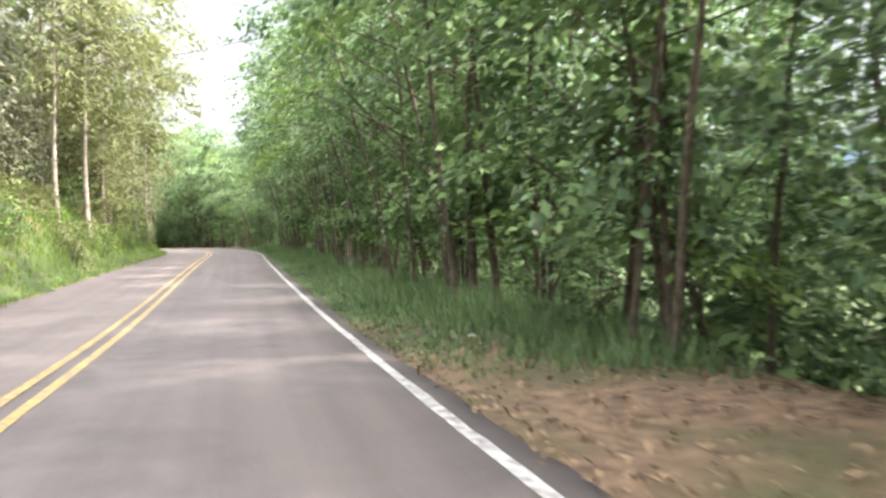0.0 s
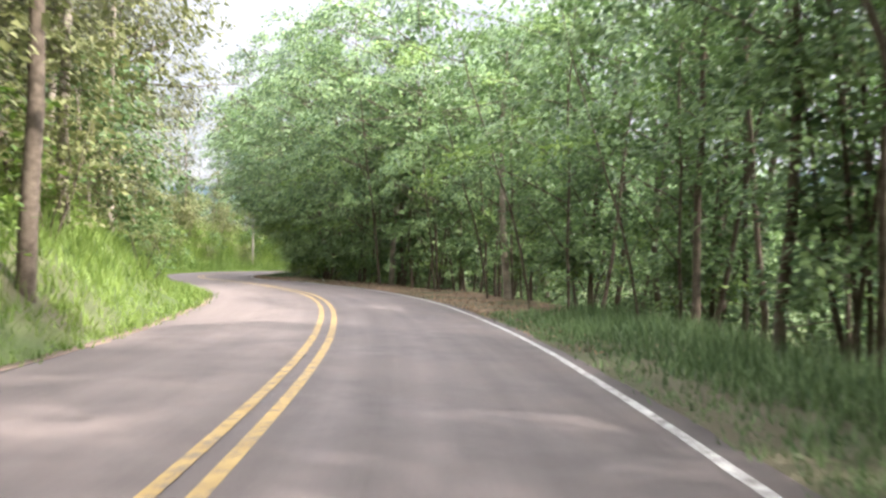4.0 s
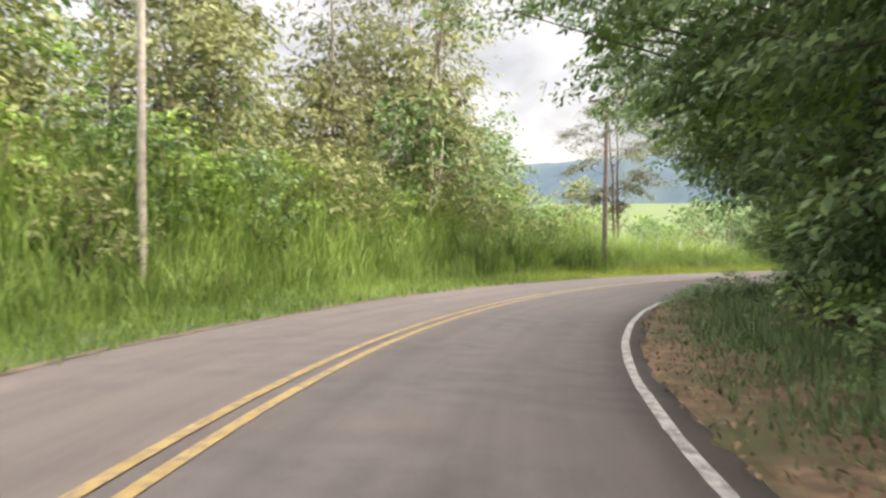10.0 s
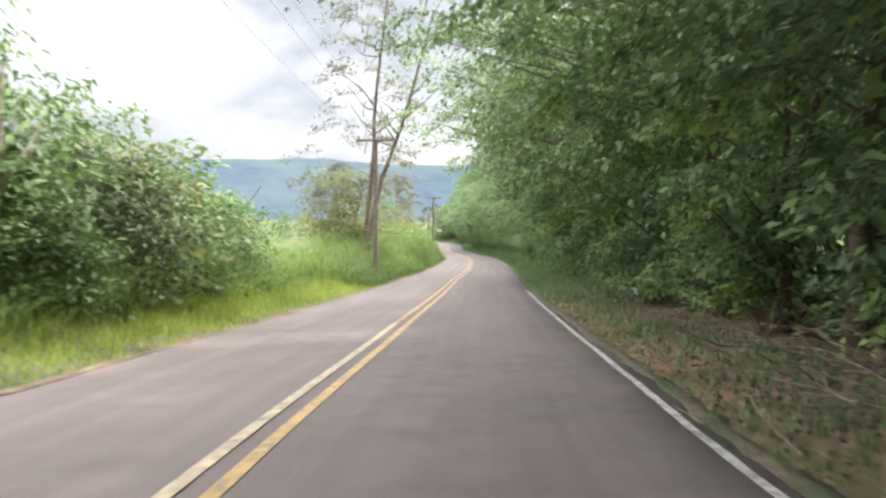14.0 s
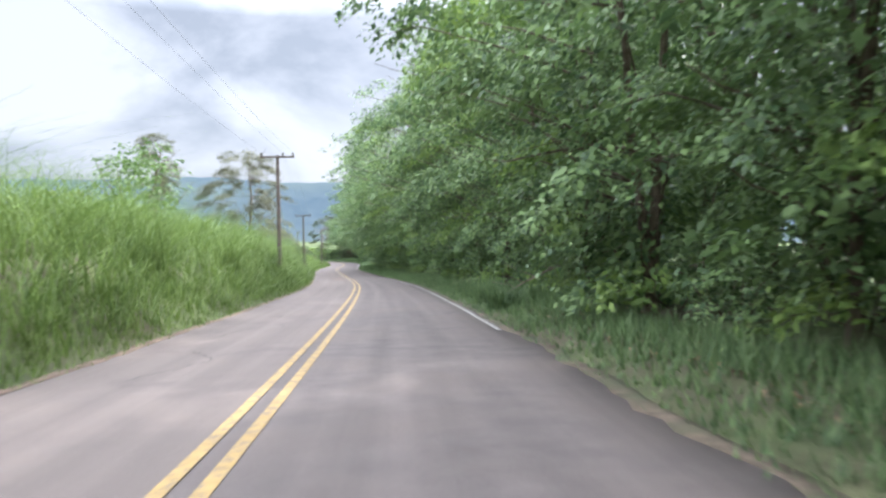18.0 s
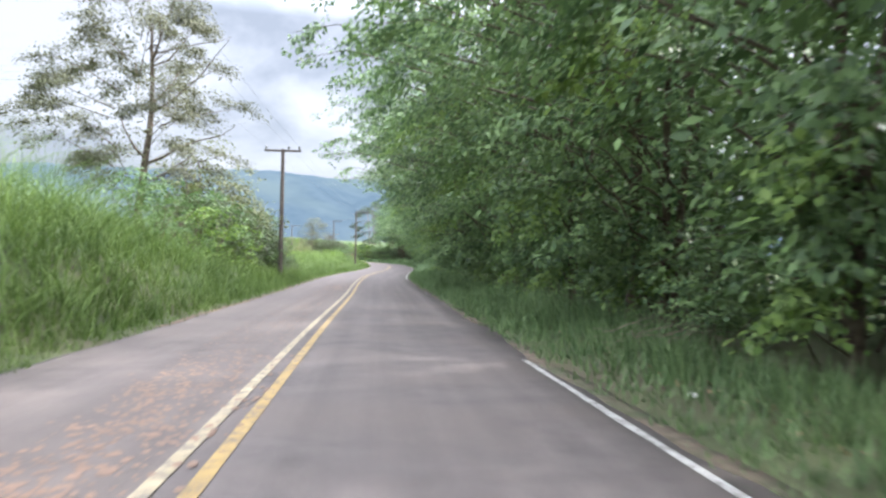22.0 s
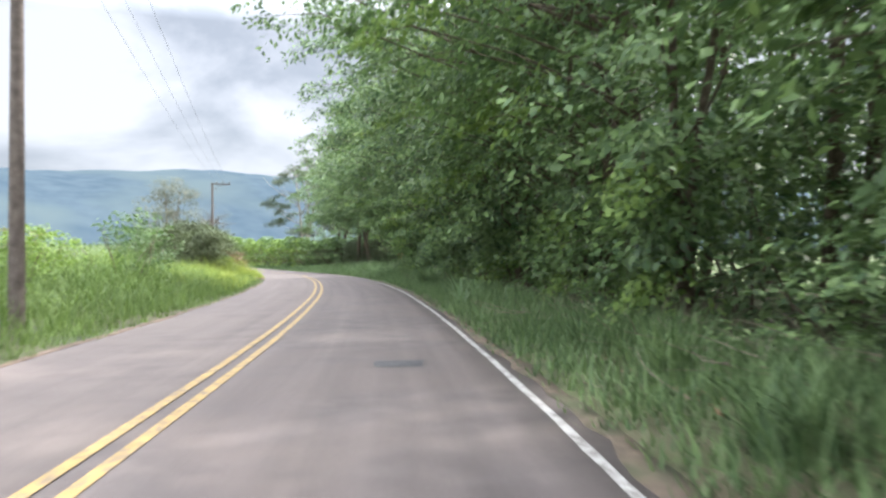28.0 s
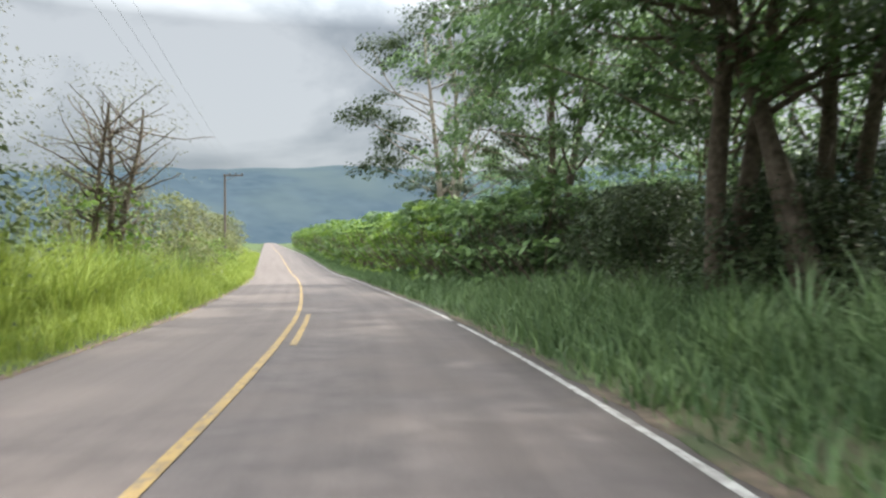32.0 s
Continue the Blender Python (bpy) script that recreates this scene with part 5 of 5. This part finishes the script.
for k in range(22):
    plant(FARHILL[k % 2], 13.5 + k * 1.05 + rnd.uniform(-0.3, 0.3), -rnd.uniform(28, 62), rnd.uniform(0, 360), rnd.uniform(0.45, 0.8), "field trees", "round green tree standing far out in the field")
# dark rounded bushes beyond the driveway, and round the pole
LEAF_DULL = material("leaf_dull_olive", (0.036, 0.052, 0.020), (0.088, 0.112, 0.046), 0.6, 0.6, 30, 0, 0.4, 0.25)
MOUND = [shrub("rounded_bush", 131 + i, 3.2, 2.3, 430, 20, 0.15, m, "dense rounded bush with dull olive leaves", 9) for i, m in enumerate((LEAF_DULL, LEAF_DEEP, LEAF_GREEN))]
for uu, dd, sc, k in ((31.75, -7.4, 1.1, 0), (31.95, -8.8, 1.3, 0), (32.2, -7.2, 1.25, 0), (32.5, -8.4, 1.4, 0), (32.8, -7.2, 1.2, 0), (33.1, -8.6, 1.4, 0), (31.6, -10.2, 1.05, 0), (24.75, -6.6, 0.95, 1), (25.0, -6.0, 0.8, 1), (25.2, -7.2, 1.0, 1), (25.4, -6.0, 0.7, 0), (24.5, -7.6, 1.0, 1), (25.65, -7.0, 0.8, 0), (14.9, -6.6, 0.9, 2), (15.15, -6.4, 0.95, 1), (15.4, -6.8, 1.0, 2), (15.65, -6.4, 0.75, 2), (15.9, -7.4, 0.9, 2)):
    plant(MOUND[k], uu, dd, rnd.uniform(0, 360), sc, "rounded bushes")
# bushes on the left flats
for uu, dd, sc, k in ((15.2, -15.5, 1.5, 2), (15.5, -13.8, 1.2, 2), (14.95, -6.8, 1.15, 2), (15.2, -5.6, 1.0, 3), (15.6, -7.4, 1.3, 2), (16.0, -8.5, 1.0, 1), (17.6, -7.5, 1.2, 0), (17.9, -9.5, 1.4, 0), (18.6, -11, 1.0, 2),
                      (20.5, -10, 1.3, 2), (21.0, -12, 1.5, 2), (25.0, -6.2, 1.1, 3), (25.3, -5.6, 0.7, 2), (26.3, -8, 0.8, 1), (30.5, -14, 1.1, 0), (32.6, -6.0, 0.9, 0),
                      (33.6, -6.4, 1.1, 1), (34.0, -7.2, 1.2, 0), (34.6, -6.6, 1.2, 3), (35.2, -6.8, 1.0, 1), (36.0, -6.6, 1.2, 0), (37.0, -6.8, 1.3, 3), (38.0, -6.8, 1.2, 0), (39.2, -6.8, 1.3, 3), (34.3, -5.6, 0.7, 3), (34.9, -5.5, 0.7, 0), (35.6, -5.6, 0.8, 1), (36.5, -5.6, 0.8, 3), (37.5, -5.8, 0.8, 0)):
    plant(SCRUB[k], uu, dd, rnd.uniform(0, 360), sc, "roadside bushes")
for uu, dd, sc, k in ((33.9, -9.0, 0.62, 0), (34.5, -8.6, 0.6, 1), (35.3, -8.4, 0.65, 0), (36.2, -8.6, 0.7, 1), (37.2, -8.6, 0.7, 0), (38.4, -8.4, 0.75, 1), (39.8, -8.4, 0.8, 0)):
    plant(HILLTREE[k], uu, dd, rnd.uniform(-40, 40), sc, "roadside bushes", "olive green small tree with feathery foliage", facing=True)
# limbs that lean far out over the road
LEANING = tree("leaning_tree", 341, 12.0, 0.2, ((4.8, 2.4), (6.0, 4.2), (9.0, 4.6), (12.0, 2.0)), 250, 32, 0.165, BARK, LEAF_DARK, 9, 1, 0.62, 0.12, "leaning roadside tree with limbs high over the road", face=0.85, fill=40, deep=0.2, share=0.35, over=5.6, boughs=44, reach=((0, 2.0), (3.5, 4.5), (4.6, 7.2), (6.0, 9.2), (8.5, 9.4), (12.0, 8.0)))
# the last, at 32.4, is added to cast shade on the road
for uu, dd, sc in ((8.5, 7.6, 0.95), (9.6, 7.4, 0.9), (10.5, 7.4, 0.95), (11.5, 7.4, 0.95), (12.5, 7.0, 1.0), (13.35, 7.0, 1.0), (14.2, 6.8, 1.0), (14.9, 7.2, 1.0), (15.5, 7.2, 0.95), (16.1, 7.0, 1.0), (16.7, 7.2, 1.0), (17.3, 7.4, 0.95), (21.2, 7.6, 1.05), (23.2, 7.4, 1.0), (24.2, 7.3, 1.0), (25.2, 7.2, 1.0), (29.2, 7.6, 1.0), (30.1, 7.4, 0.95), (31.1, 7.2, 0.95), (32.4, 11.2, 0.95)):
    plant(LEANING, uu, dd, rnd.uniform(-20, 20), sc, "roadside trees", facing=True)
LOWERED = tree("leaning_tree", 343, 11.0, 0.18, ((3.6, 2.0), (5.0, 4.2), (8.0, 4.6), (11.0, 2.0)), 270, 32, 0.165, BARK, LEAF_DARK, 9, 1, 0.62, 0.12, "leaning roadside tree with low limbs over the road", face=0.9, fill=40, deep=0.2, share=0.35, over=9.0, boughs=48, reach=((0, 2.0), (3.0, 4.2), (3.8, 6.4), (4.6, 8.2), (6.0, 9.4), (8.5, 9.6), (11.0, 8.0)))
for uu, dd, sc in ((12.95, 7.0, 1.0), (13.5, 6.8, 0.98), (14.05, 6.9, 1.0), (14.6, 7.0, 1.0)):
    plant(LOWERED, uu, dd, rnd.uniform(-15, 15), sc, "roadside trees", facing=True)
for uu, dd, k in ((29.65, 9.2, 1), (29.95, 8.4, 0), (30.25, 9.0, 1), (27.9, 9.0, 0), (31.2, 7.6, 0), (31.4, 8.6, 1)):
    plant(WALL[k], uu, dd, rnd.uniform(-25, 25), 0.95, "roadside trees", facing=True)
# the last trees of the wood hang over the grass
for uu, dd, k in ((31.4, 8.0, 2), (31.6, 8.7, 3)):
    plant(WALL[k], uu, dd, rnd.uniform(-25, 25), 1.0, "roadside trees", facing=True)
for uu, dd, k in ((29.8, 11.8, 1), (30.2, 12.2, 0), (30.6, 11.8, 1), (28.2, 11.5, 0), (31.9, 14.5, 0), (32.3, 13.8, 1), (32.4, 16, 0), (33.0, 17, 1), (33.6, 16.5, 0), (34.2, 17, 1)):
    plant(BACK[k], uu, dd, rnd.uniform(0, 360), 1.1, "forest trees")
for uu, dd, turn in ((30.75, 10.8, 40), (31.05, 11.6, 160), (31.3, 12.8, 250), (30.9, 14.0, 310)):
    plant(BACK[turn > 200], uu, dd, turn, 1.25, "forest trees")
# tall trees right of the road beyond the wood
TALL = [tree("shade_tree", 61 + i, 14.0, 0.23, ((4.6, 3.0), (6.0, 5.4), (10.0, 6.0), (14.0, 3.0)), 430, 34, 0.21, BARK, (LEAF_MID, LEAF_GREEN)[i], 12, 2, 0.72, 0.15, "big shade tree with dark trunks and broad crown", face=0.3, share=0.35, boughs=52, fill=45, deep=0.24) for i in range(2)]
for uu, dd, sc, k in ((32.1, 9.6, 0.95, 1), (32.85, 8.0, 1.0, 0), (32.72, 8.6, 0.95, 1), (32.9, 10.8, 1.0, 0), (33.3, 11.5, 1.0, 1), (33.75, 9.2, 0.95, 0)):
    plant(TALL[k], uu, dd, rnd.uniform(-60, 60), sc, "shade trees", facing=True)
for uu, dd, sc, k in ((34.6, 14, 0.7, 0), (35.4, 14, 0.7, 1)):
    plant(BACK[k], uu, dd, rnd.uniform(0, 360), sc, "forest trees")

for uu, dd, sc in ((32.2, 13, 1.0), (34.2, 11.5, 0.7), (34.6, 12.5, 0.7), (35.0, 11, 0.7), (32.5, 12.5, 0.85), (32.8, 14.0, 1.0), (33.1, 12.8, 0.9), (33.4, 14.0, 1.0), (33.7, 12.6, 0.85), (33.9, 14.2, 1.0), (34.1, 13.2, 0.9), (33.2, 16.0, 1.1), (32.6, 16.0, 1.1), (33.8, 16.0, 1.1), (34.4, 16.0, 1.1), (34.1, 8.6, 0.8), (34.5, 9.0, 0.8), (33.0, 10.2, 0.6), (33.3, 10.4, 0.65), (33.6, 10.8, 0.7), (32.6, 11.0, 0.6), (32.2, 11.2, 0.6)):
    plant(rnd.choice(THICKET), uu, dd, rnd.uniform(0, 360), sc, "thicket")
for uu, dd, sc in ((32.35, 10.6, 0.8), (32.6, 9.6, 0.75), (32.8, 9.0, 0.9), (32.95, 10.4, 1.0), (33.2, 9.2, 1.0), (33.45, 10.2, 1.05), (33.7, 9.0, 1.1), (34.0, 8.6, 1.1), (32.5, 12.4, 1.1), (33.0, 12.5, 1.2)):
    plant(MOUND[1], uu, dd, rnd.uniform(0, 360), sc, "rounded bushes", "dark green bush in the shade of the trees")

# the long hedge on the right
HEDGE = [shrub("hedge_plant", 81 + i, 3.1, 1.25, 52, 11, 0.29, LEAF_MID if i else LEAF_LIME, "leafy green hedge plant in a long clipped row") for i in range(2)]
for uu, dd, sc in ((33.5, 8.0, 1.25), (33.62, 7.6, 1.3), (33.75, 7.2, 1.3), (33.87, 6.9, 1.3), (33.98, 6.6, 1.3), (34.1, 6.4, 1.25)):
    plant(HEDGE[1], uu, dd, rnd.uniform(0, 360), sc, "hedge plants")
uu = 34.2
while uu < 46:
    plant(HEDGE[rnd.random() < 0.35], uu, 6.3 + rnd.uniform(-0.15, 0.15), rnd.uniform(0, 360), rnd.uniform(1.3, 1.5), "hedge plants")
    uu += 0.12 + 0.01 * max(0, uu - 36)


# ---------------------------------------------------------------- small things
# slim pale trunks at the wood's edge
SLIM = tree("slim_tree", 321, 11.0, 0.15, ((6.0, 1.5), (8.0, 2.6), (11.5, 1.5)), 60, 16, 0.26, BARK_PALE, LEAF_MID, 7, 1, 0.9, 0.0, "tree with a straight pale trunk at the wood's edge")
for uu, dd in ((2.2, 6.1), (5.85, 6.0), (6.9, 6.6),):
    plant(SLIM, uu, dd, rnd.uniform(0, 360), rnd.uniform(0.85, 1.05), "slim trees")

DEADWOOD = material("dead_wood", (0.13, 0.10, 0.08), (0.29, 0.24, 0.19), 9, 0.95, 40, 0.4)


def brush_pile(seed, count, length):
    """Dead branches lying across one another."""
    rng = np.random.default_rng(seed)
    root = new("brush_pile")
    for _ in range(count):
        a = rng.normal() * 0.7 + 0.3
        p, r = limb(rng, (rng.normal() * 0.7, rng.normal() * 0.5, 0.03 + 0.28 * rng.random()), (math.cos(a), math.sin(a), 0.12 * rng.normal()), length * rng.uniform(0.4, 1.0), rng.uniform(0.005, 0.012), 0.003, 6, 0.12)
        p[:, 2] = np.maximum(p[:, 2], 0.02)
        v, f = tube(p, r, 5)
        part_mesh("branch", mesh_of("branch", v, f, DEADWOOD, True), root)
    return tagged(root, "loose pile of dead grey branches on the verge", "brush pile", "brush piles")


PILE = [brush_pile(401 + i, 32, 1.5) for i in range(3)]
for k, (uu, dd, sc) in enumerate(((14.5, 5.3, 1.1), (14.7, 5.9, 1.2), (14.95, 5.2, 0.9), (15.8, 5.6, 1.1), (20.62, 5.4, 0.9), (22.8, 5.5, 0.9), (28.5, 5.9, 1.1), (28.7, 6.3, 1.0), (30.6, 5.6, 1.0), (13.6, 5.6, 0.9), (13.2, 5.2, 0.9), (13.9, 5.0, 0.8), (14.2, 5.8, 1.1), (15.2, 5.6, 1.1), (15.5, 5.1, 0.9), (28.9, 5.7, 1.0), (29.1, 6.2, 1.0))):
    plant(PILE[k % 3], uu, dd, rnd.uniform(0, 360), sc, "brush piles")

LEAF_RUST = material("leaf_rust", (0.12, 0.055, 0.035), (0.30, 0.15, 0.10), 0.6, 0.7, 30, 0, 0.4, 0.25)
RUSTY = shrub("dry_shrub", 411, 1.9, 1.1, 60, 12, 0.16, LEAF_RUST, "dead reddish brown shrub with curled leaves")
for uu, dd, sc in ((31.95, -4.9, 0.9), (32.1, -5.7, 1.0)):
    plant(RUSTY, uu, dd, rnd.uniform(0, 360), sc, "dry shrubs")

# tall clumps before the half-bare tree, their sunlight painted into the colour
SUNNY = tussock(218, 1.9, 190, 0.55, GRASS_LIME_SUNNED, "tall clump of yellow-green grass with sunlight in its colour")
for uu, dd, sc in ((32.75, -4.5, 0.9), (32.88, -5.0, 1.0), (33.0, -4.6, 0.95), (33.12, -5.3, 1.1), (32.95, -5.8, 1.1), (33.25, -5.0, 0.9), (33.3, -5.8, 1.0), (33.5, -5.3, 0.9)):
    plant(SUNNY, uu, dd, rnd.uniform(0, 360), sc)


def fallen_branch(seed):
    """A dead limb propped up on the verge, with forked twigs; it lies along x."""
    rng = np.random.default_rng(seed)
    root = new("fallen_branch")
    p, r = limb(rng, (0, 0, 0.35), (1.0, 0.1, 0.55), 2.6, 0.018, 0.06, 9, 0.10)
    v, f = tube(p, r, 6)
    part_mesh("limb", mesh_of("limb", v, f, DEADWOOD, True), root)
    for k in (1, 2, 3, 5):
        q, qr = limb(rng, p[k], (-0.6, rng.normal() * 0.6, rng.uniform(-0.5, 0.4)), rng.uniform(0.6, 1.1), 0.016, 0.005, 6, 0.16)
        v, f = tube(q, qr, 5)
        part_mesh("twig", mesh_of("twig", v, f, DEADWOOD, True), root)
    return tagged(root, "dead grey branch leaning from the trees onto the verge", "branch")


i = int((19.55 - FIRST) * SUB)
plant(fallen_branch(461), 19.55, 4.7, math.degrees(math.atan2(RIGHT[i, 1], RIGHT[i, 0])) - 12, 1.0)

# broad-bladed plants with arching pale leaves
BROAD = material("broad_blade", (0.130, 0.221, 0.098), (0.312, 0.429, 0.221), 0.6, 0.45, 30, 0, 0.4, 0.35, spec=0.6)


BLADE = []
for k in range(6):
    bv, bf = blades(np.random.default_rng(460 + k), np.array([[0.0, 0.0, -0.04]]), np.array([1.3]), 0.85, 0.032, 6)
    BLADE.append(mesh_of("blade", bv, bf, BROAD))


def bladed_plant(seed, count=34):
    """A rosette of long arching blades, each a part."""
    rng = random.Random(seed)
    root = new("bladed_plant")
    for k in range(count):
        ob = part_mesh("blade", BLADE[k % 6], root)
        ob.matrix_basis = pose(rng.gauss(0, 0.13), rng.gauss(0, 0.13), 0, rng.uniform(-8, 8), rng.uniform(-8, 8), rng.uniform(0, 360))
        ob.scale = (1, 1, rng.uniform(0.7, 1.15))
    return tagged(root, "plant with long broad arching pale green blades", "plant", "bladed plants")


BLADED = bladed_plant(451)
for uu, dd, sc in ((29.33, 4.2, 0.72), (29.4, 4.8, 0.62), (26.85, 4.5, 0.8), (26.9, 5.1, 1.0), (27.0, 4.2, 0.7), (27.05, 4.8, 0.95), (27.12, 5.4, 1.1), (27.2, 4.4, 0.8), (27.25, 5.0, 1.0), (27.32, 5.6, 1.1), (27.4, 4.5, 0.85), (27.45, 5.1, 1.0), (27.55, 4.6, 0.8), (27.65, 5.2, 0.9), (27.75, 4.7, 0.8), (27.9, 5.3, 0.9), (32.35, 6.6, 1.0), (32.45, 7.2, 1.0), (32.55, 7.8, 1.1), (32.6, 7.0, 1.0), (32.2, 5.2, 0.8), (31.75, 5.6, 0.9), (31.6, 6.2, 1.0), (31.55, 5.4, 0.8), (31.45, 6.0, 1.0)):
    plant(BLADED, uu, dd, rnd.uniform(0, 360), sc, "bladed plants")
# arching leaves of broad-bladed plants by the driveway
for uu, dd, sc in ((32.0, -4.4, 0.9), (32.15, -4.8, 1.0), (32.3, -4.6, 1.0)):
    plant(TUSSOCK[1], uu, dd, rnd.uniform(0, 360), sc)

RED_CLOTH = material("red_cloth", (0.38, 0.07, 0.06), (0.55, 0.20, 0.18), 2.5, 0.9, 60, 0.3, wide=(0.60, 0.40, 0.38), wide_scale=1.2)


def hung_cloth(width, height, seed):
    """A sagging sheet of cloth tied between two stakes."""
    rng = np.random.default_rng(seed)
    root = new("hung_cloth")
    nx, nz = 14, 9
    gx, gz = np.meshgrid(np.linspace(-0.5, 0.5, nx), np.linspace(0, 1, nz))
    sag = (0.30 * (1 - (2 * gx)**2) + 0.25 * (gx + 0.5) * gz) * height + 0.05 * np.sin(gx * 9) * (1 - gz)
    y = 0.05 * np.sin(gx * 17 + rng.random() * 6) * (1 - 0.6 * gz) + 0.03 * np.sin(gz * 7 + gx * 5)
    v = np.stack([gx * width, y, 1.35 + gz * height - sag], -1).reshape(-1, 3)
    v = np.concatenate([v, v + np.array([0, 0.006, 0])])
    i = (np.arange(nz - 1)[:, None] * nx + np.arange(nx - 1)[None]).ravel()
    f = np.stack([i, i + 1, i + 1 + nx, i + nx], 1)
    f = np.concatenate([f, f[:, ::-1] + nx * nz])
    part_mesh("cloth", mesh_of("cloth", v, f, RED_CLOTH, True), root, "faded red cloth with pale patches")
    for x in (-0.5 * width - 0.02, 0.5 * width + 0.02):
        sv, sf = tube(np.array([[x, 0, -0.3], [x + 0.02, 0, 1.2], [x, 0, 1.38 + height]]), [0.016, 0.014, 0.012], 6)
        part_mesh("stake", mesh_of("stake", sv, sf, DEADWOOD, True), root)
    return tagged(root, "faded red cloth sheet hung between stakes in the trees", "cloth", "hung cloths")


for k, (uu, dd, w, h, a) in enumerate(((31.86, 8.3, 0.95, 0.62, 20), (31.72, 8.7, 0.6, 0.45, -15))):
    i = int((uu - FIRST) * SUB)
    plant(hung_cloth(w, h, 420 + k), uu, dd, math.degrees(math.atan2(RIGHT[i, 1], RIGHT[i, 0])) + a, 1.0)

# sand washed onto the road, and bare sandy patches on the verges
STAIN = material("sandy_stain", (0.175, 0.120, 0.092), (0.235, 0.150, 0.108), 4, 0.9, 120, 0.3, dist=0.006)


def spots(name, seed, u0, u1, d0, d1, count, size, lift, mat, label, category):
    """Many small ragged patches lying on the surface."""
    rng = np.random.default_rng(seed)
    vs, fs = [], []
    for k in range(count):
        uu, dd = rng.uniform(u0, u1), d0 + (d1 - d0) * rng.beta(2, 2)
        r = size * rng.uniform(0.25, 1.0)
        a = np.arange(10) * 0.6283
        rad = r * (0.6 + 0.5 * rng.random(10))
        xy, z = at(np.full(11, uu) + np.concatenate([[0], rad * np.sin(a) * 1.8]) / 14, np.full(11, dd) + np.concatenate([[0], rad * np.cos(a)]))
        z = z - 0.012 * abs(dd) + lift + 0.0002 * (k % 5)
        vs.append(np.concatenate([xy, z[:, None]], 1))
        fs.append(np.array([[0, 1 + (m + 1) % 10, 1 + m] for m in range(10)]) + 11 * k)
    ob = new(name, mesh_of(name, np.concatenate(vs), np.concatenate(fs)[:, ::-1], mat))
    return tagged(ob, label, category, kind="structure")


spots("sand_stain", 441, 22.5, 24.9, -1.7, -0.2, 1500, 0.035, 0.006, STAIN, "thin orange sand washed over the asphalt", "sand stain")
spots("sand_stain", 442, 22.1, 22.7, -1.5, 0.2, 500, 0.04, 0.006, STAIN, "thin orange sand washed over the asphalt", "sand stain")
for k, (u0, u1) in enumerate(((22.2, 22.6), (24.25, 24.7))):
    spots("sand_stain", 447 + k, u0, u1, -1.35, -0.22, 330, 0.045, 0.0068, STAIN, "orange blotch of sand on the asphalt", "sand stain")
spots("sand_patch", 443, 31.85, 32.2, 4.2, 7.4, 160, 0.15, 0.06, SAND, "bare sandy patches in the grass beside the asphalt", "sand patch")
spots("sand_patch", 444, 28.6, 30.6, 3.4, 3.8, 140, 0.05, 0.01, SAND, "loose sand and grit along the road's edge", "sand patch")
spots("sand_patch", 445, 9.3, 14.6, 3.5, 4.2, 220, 0.07, 0.02, LITTER, "loose soil and dry leaves along the road's edge", "leaf litter")

spots("tar_patch", 446, 9.04, 9.24, 2.7, 4.0, 34, 0.3, 0.008, PATCH, "ragged dark asphalt patch over the edge line", "road patch")
# litter thrown on the verge
PAPER = material("white_litter", (0.55, 0.54, 0.52), (0.75, 0.74, 0.72), 20, 0.7, 60, 0.2)


def scrap(seed):
    rng = np.random.default_rng(seed)
    bm = bmesh.new()
    bmesh.ops.create_icosphere(bm, subdivisions=2, radius=0.09)
    for v in bm.verts:
        v.co = Vector((v.co.x * 1.5, v.co.y, v.co.z * 0.55)) * (0.75 + 0.5 * rng.random())
        v.co.z += 0.04
    me = bpy.data.meshes.new("plastic_scrap")
    bm.to_mesh(me)
    bm.free()
    me.materials.append(PAPER)
    return tagged(new("plastic_scrap", me), "crumpled white plastic bag on leaf litter", "litter", "litter")


BAG = scrap(431)
for uu, dd, sc in ((7.7, 6.0, 1.1), (7.3, 4.8, 0.6), (8.4, 5.2, 0.6), (12.7, 4.9, 0.9), (13.4, 4.6, 0.6), (0.8, 4.9, 0.6), (22.5, 4.4, 0.5)):
    plant(BAG, uu, dd, rnd.uniform(0, 360), sc, "litter")
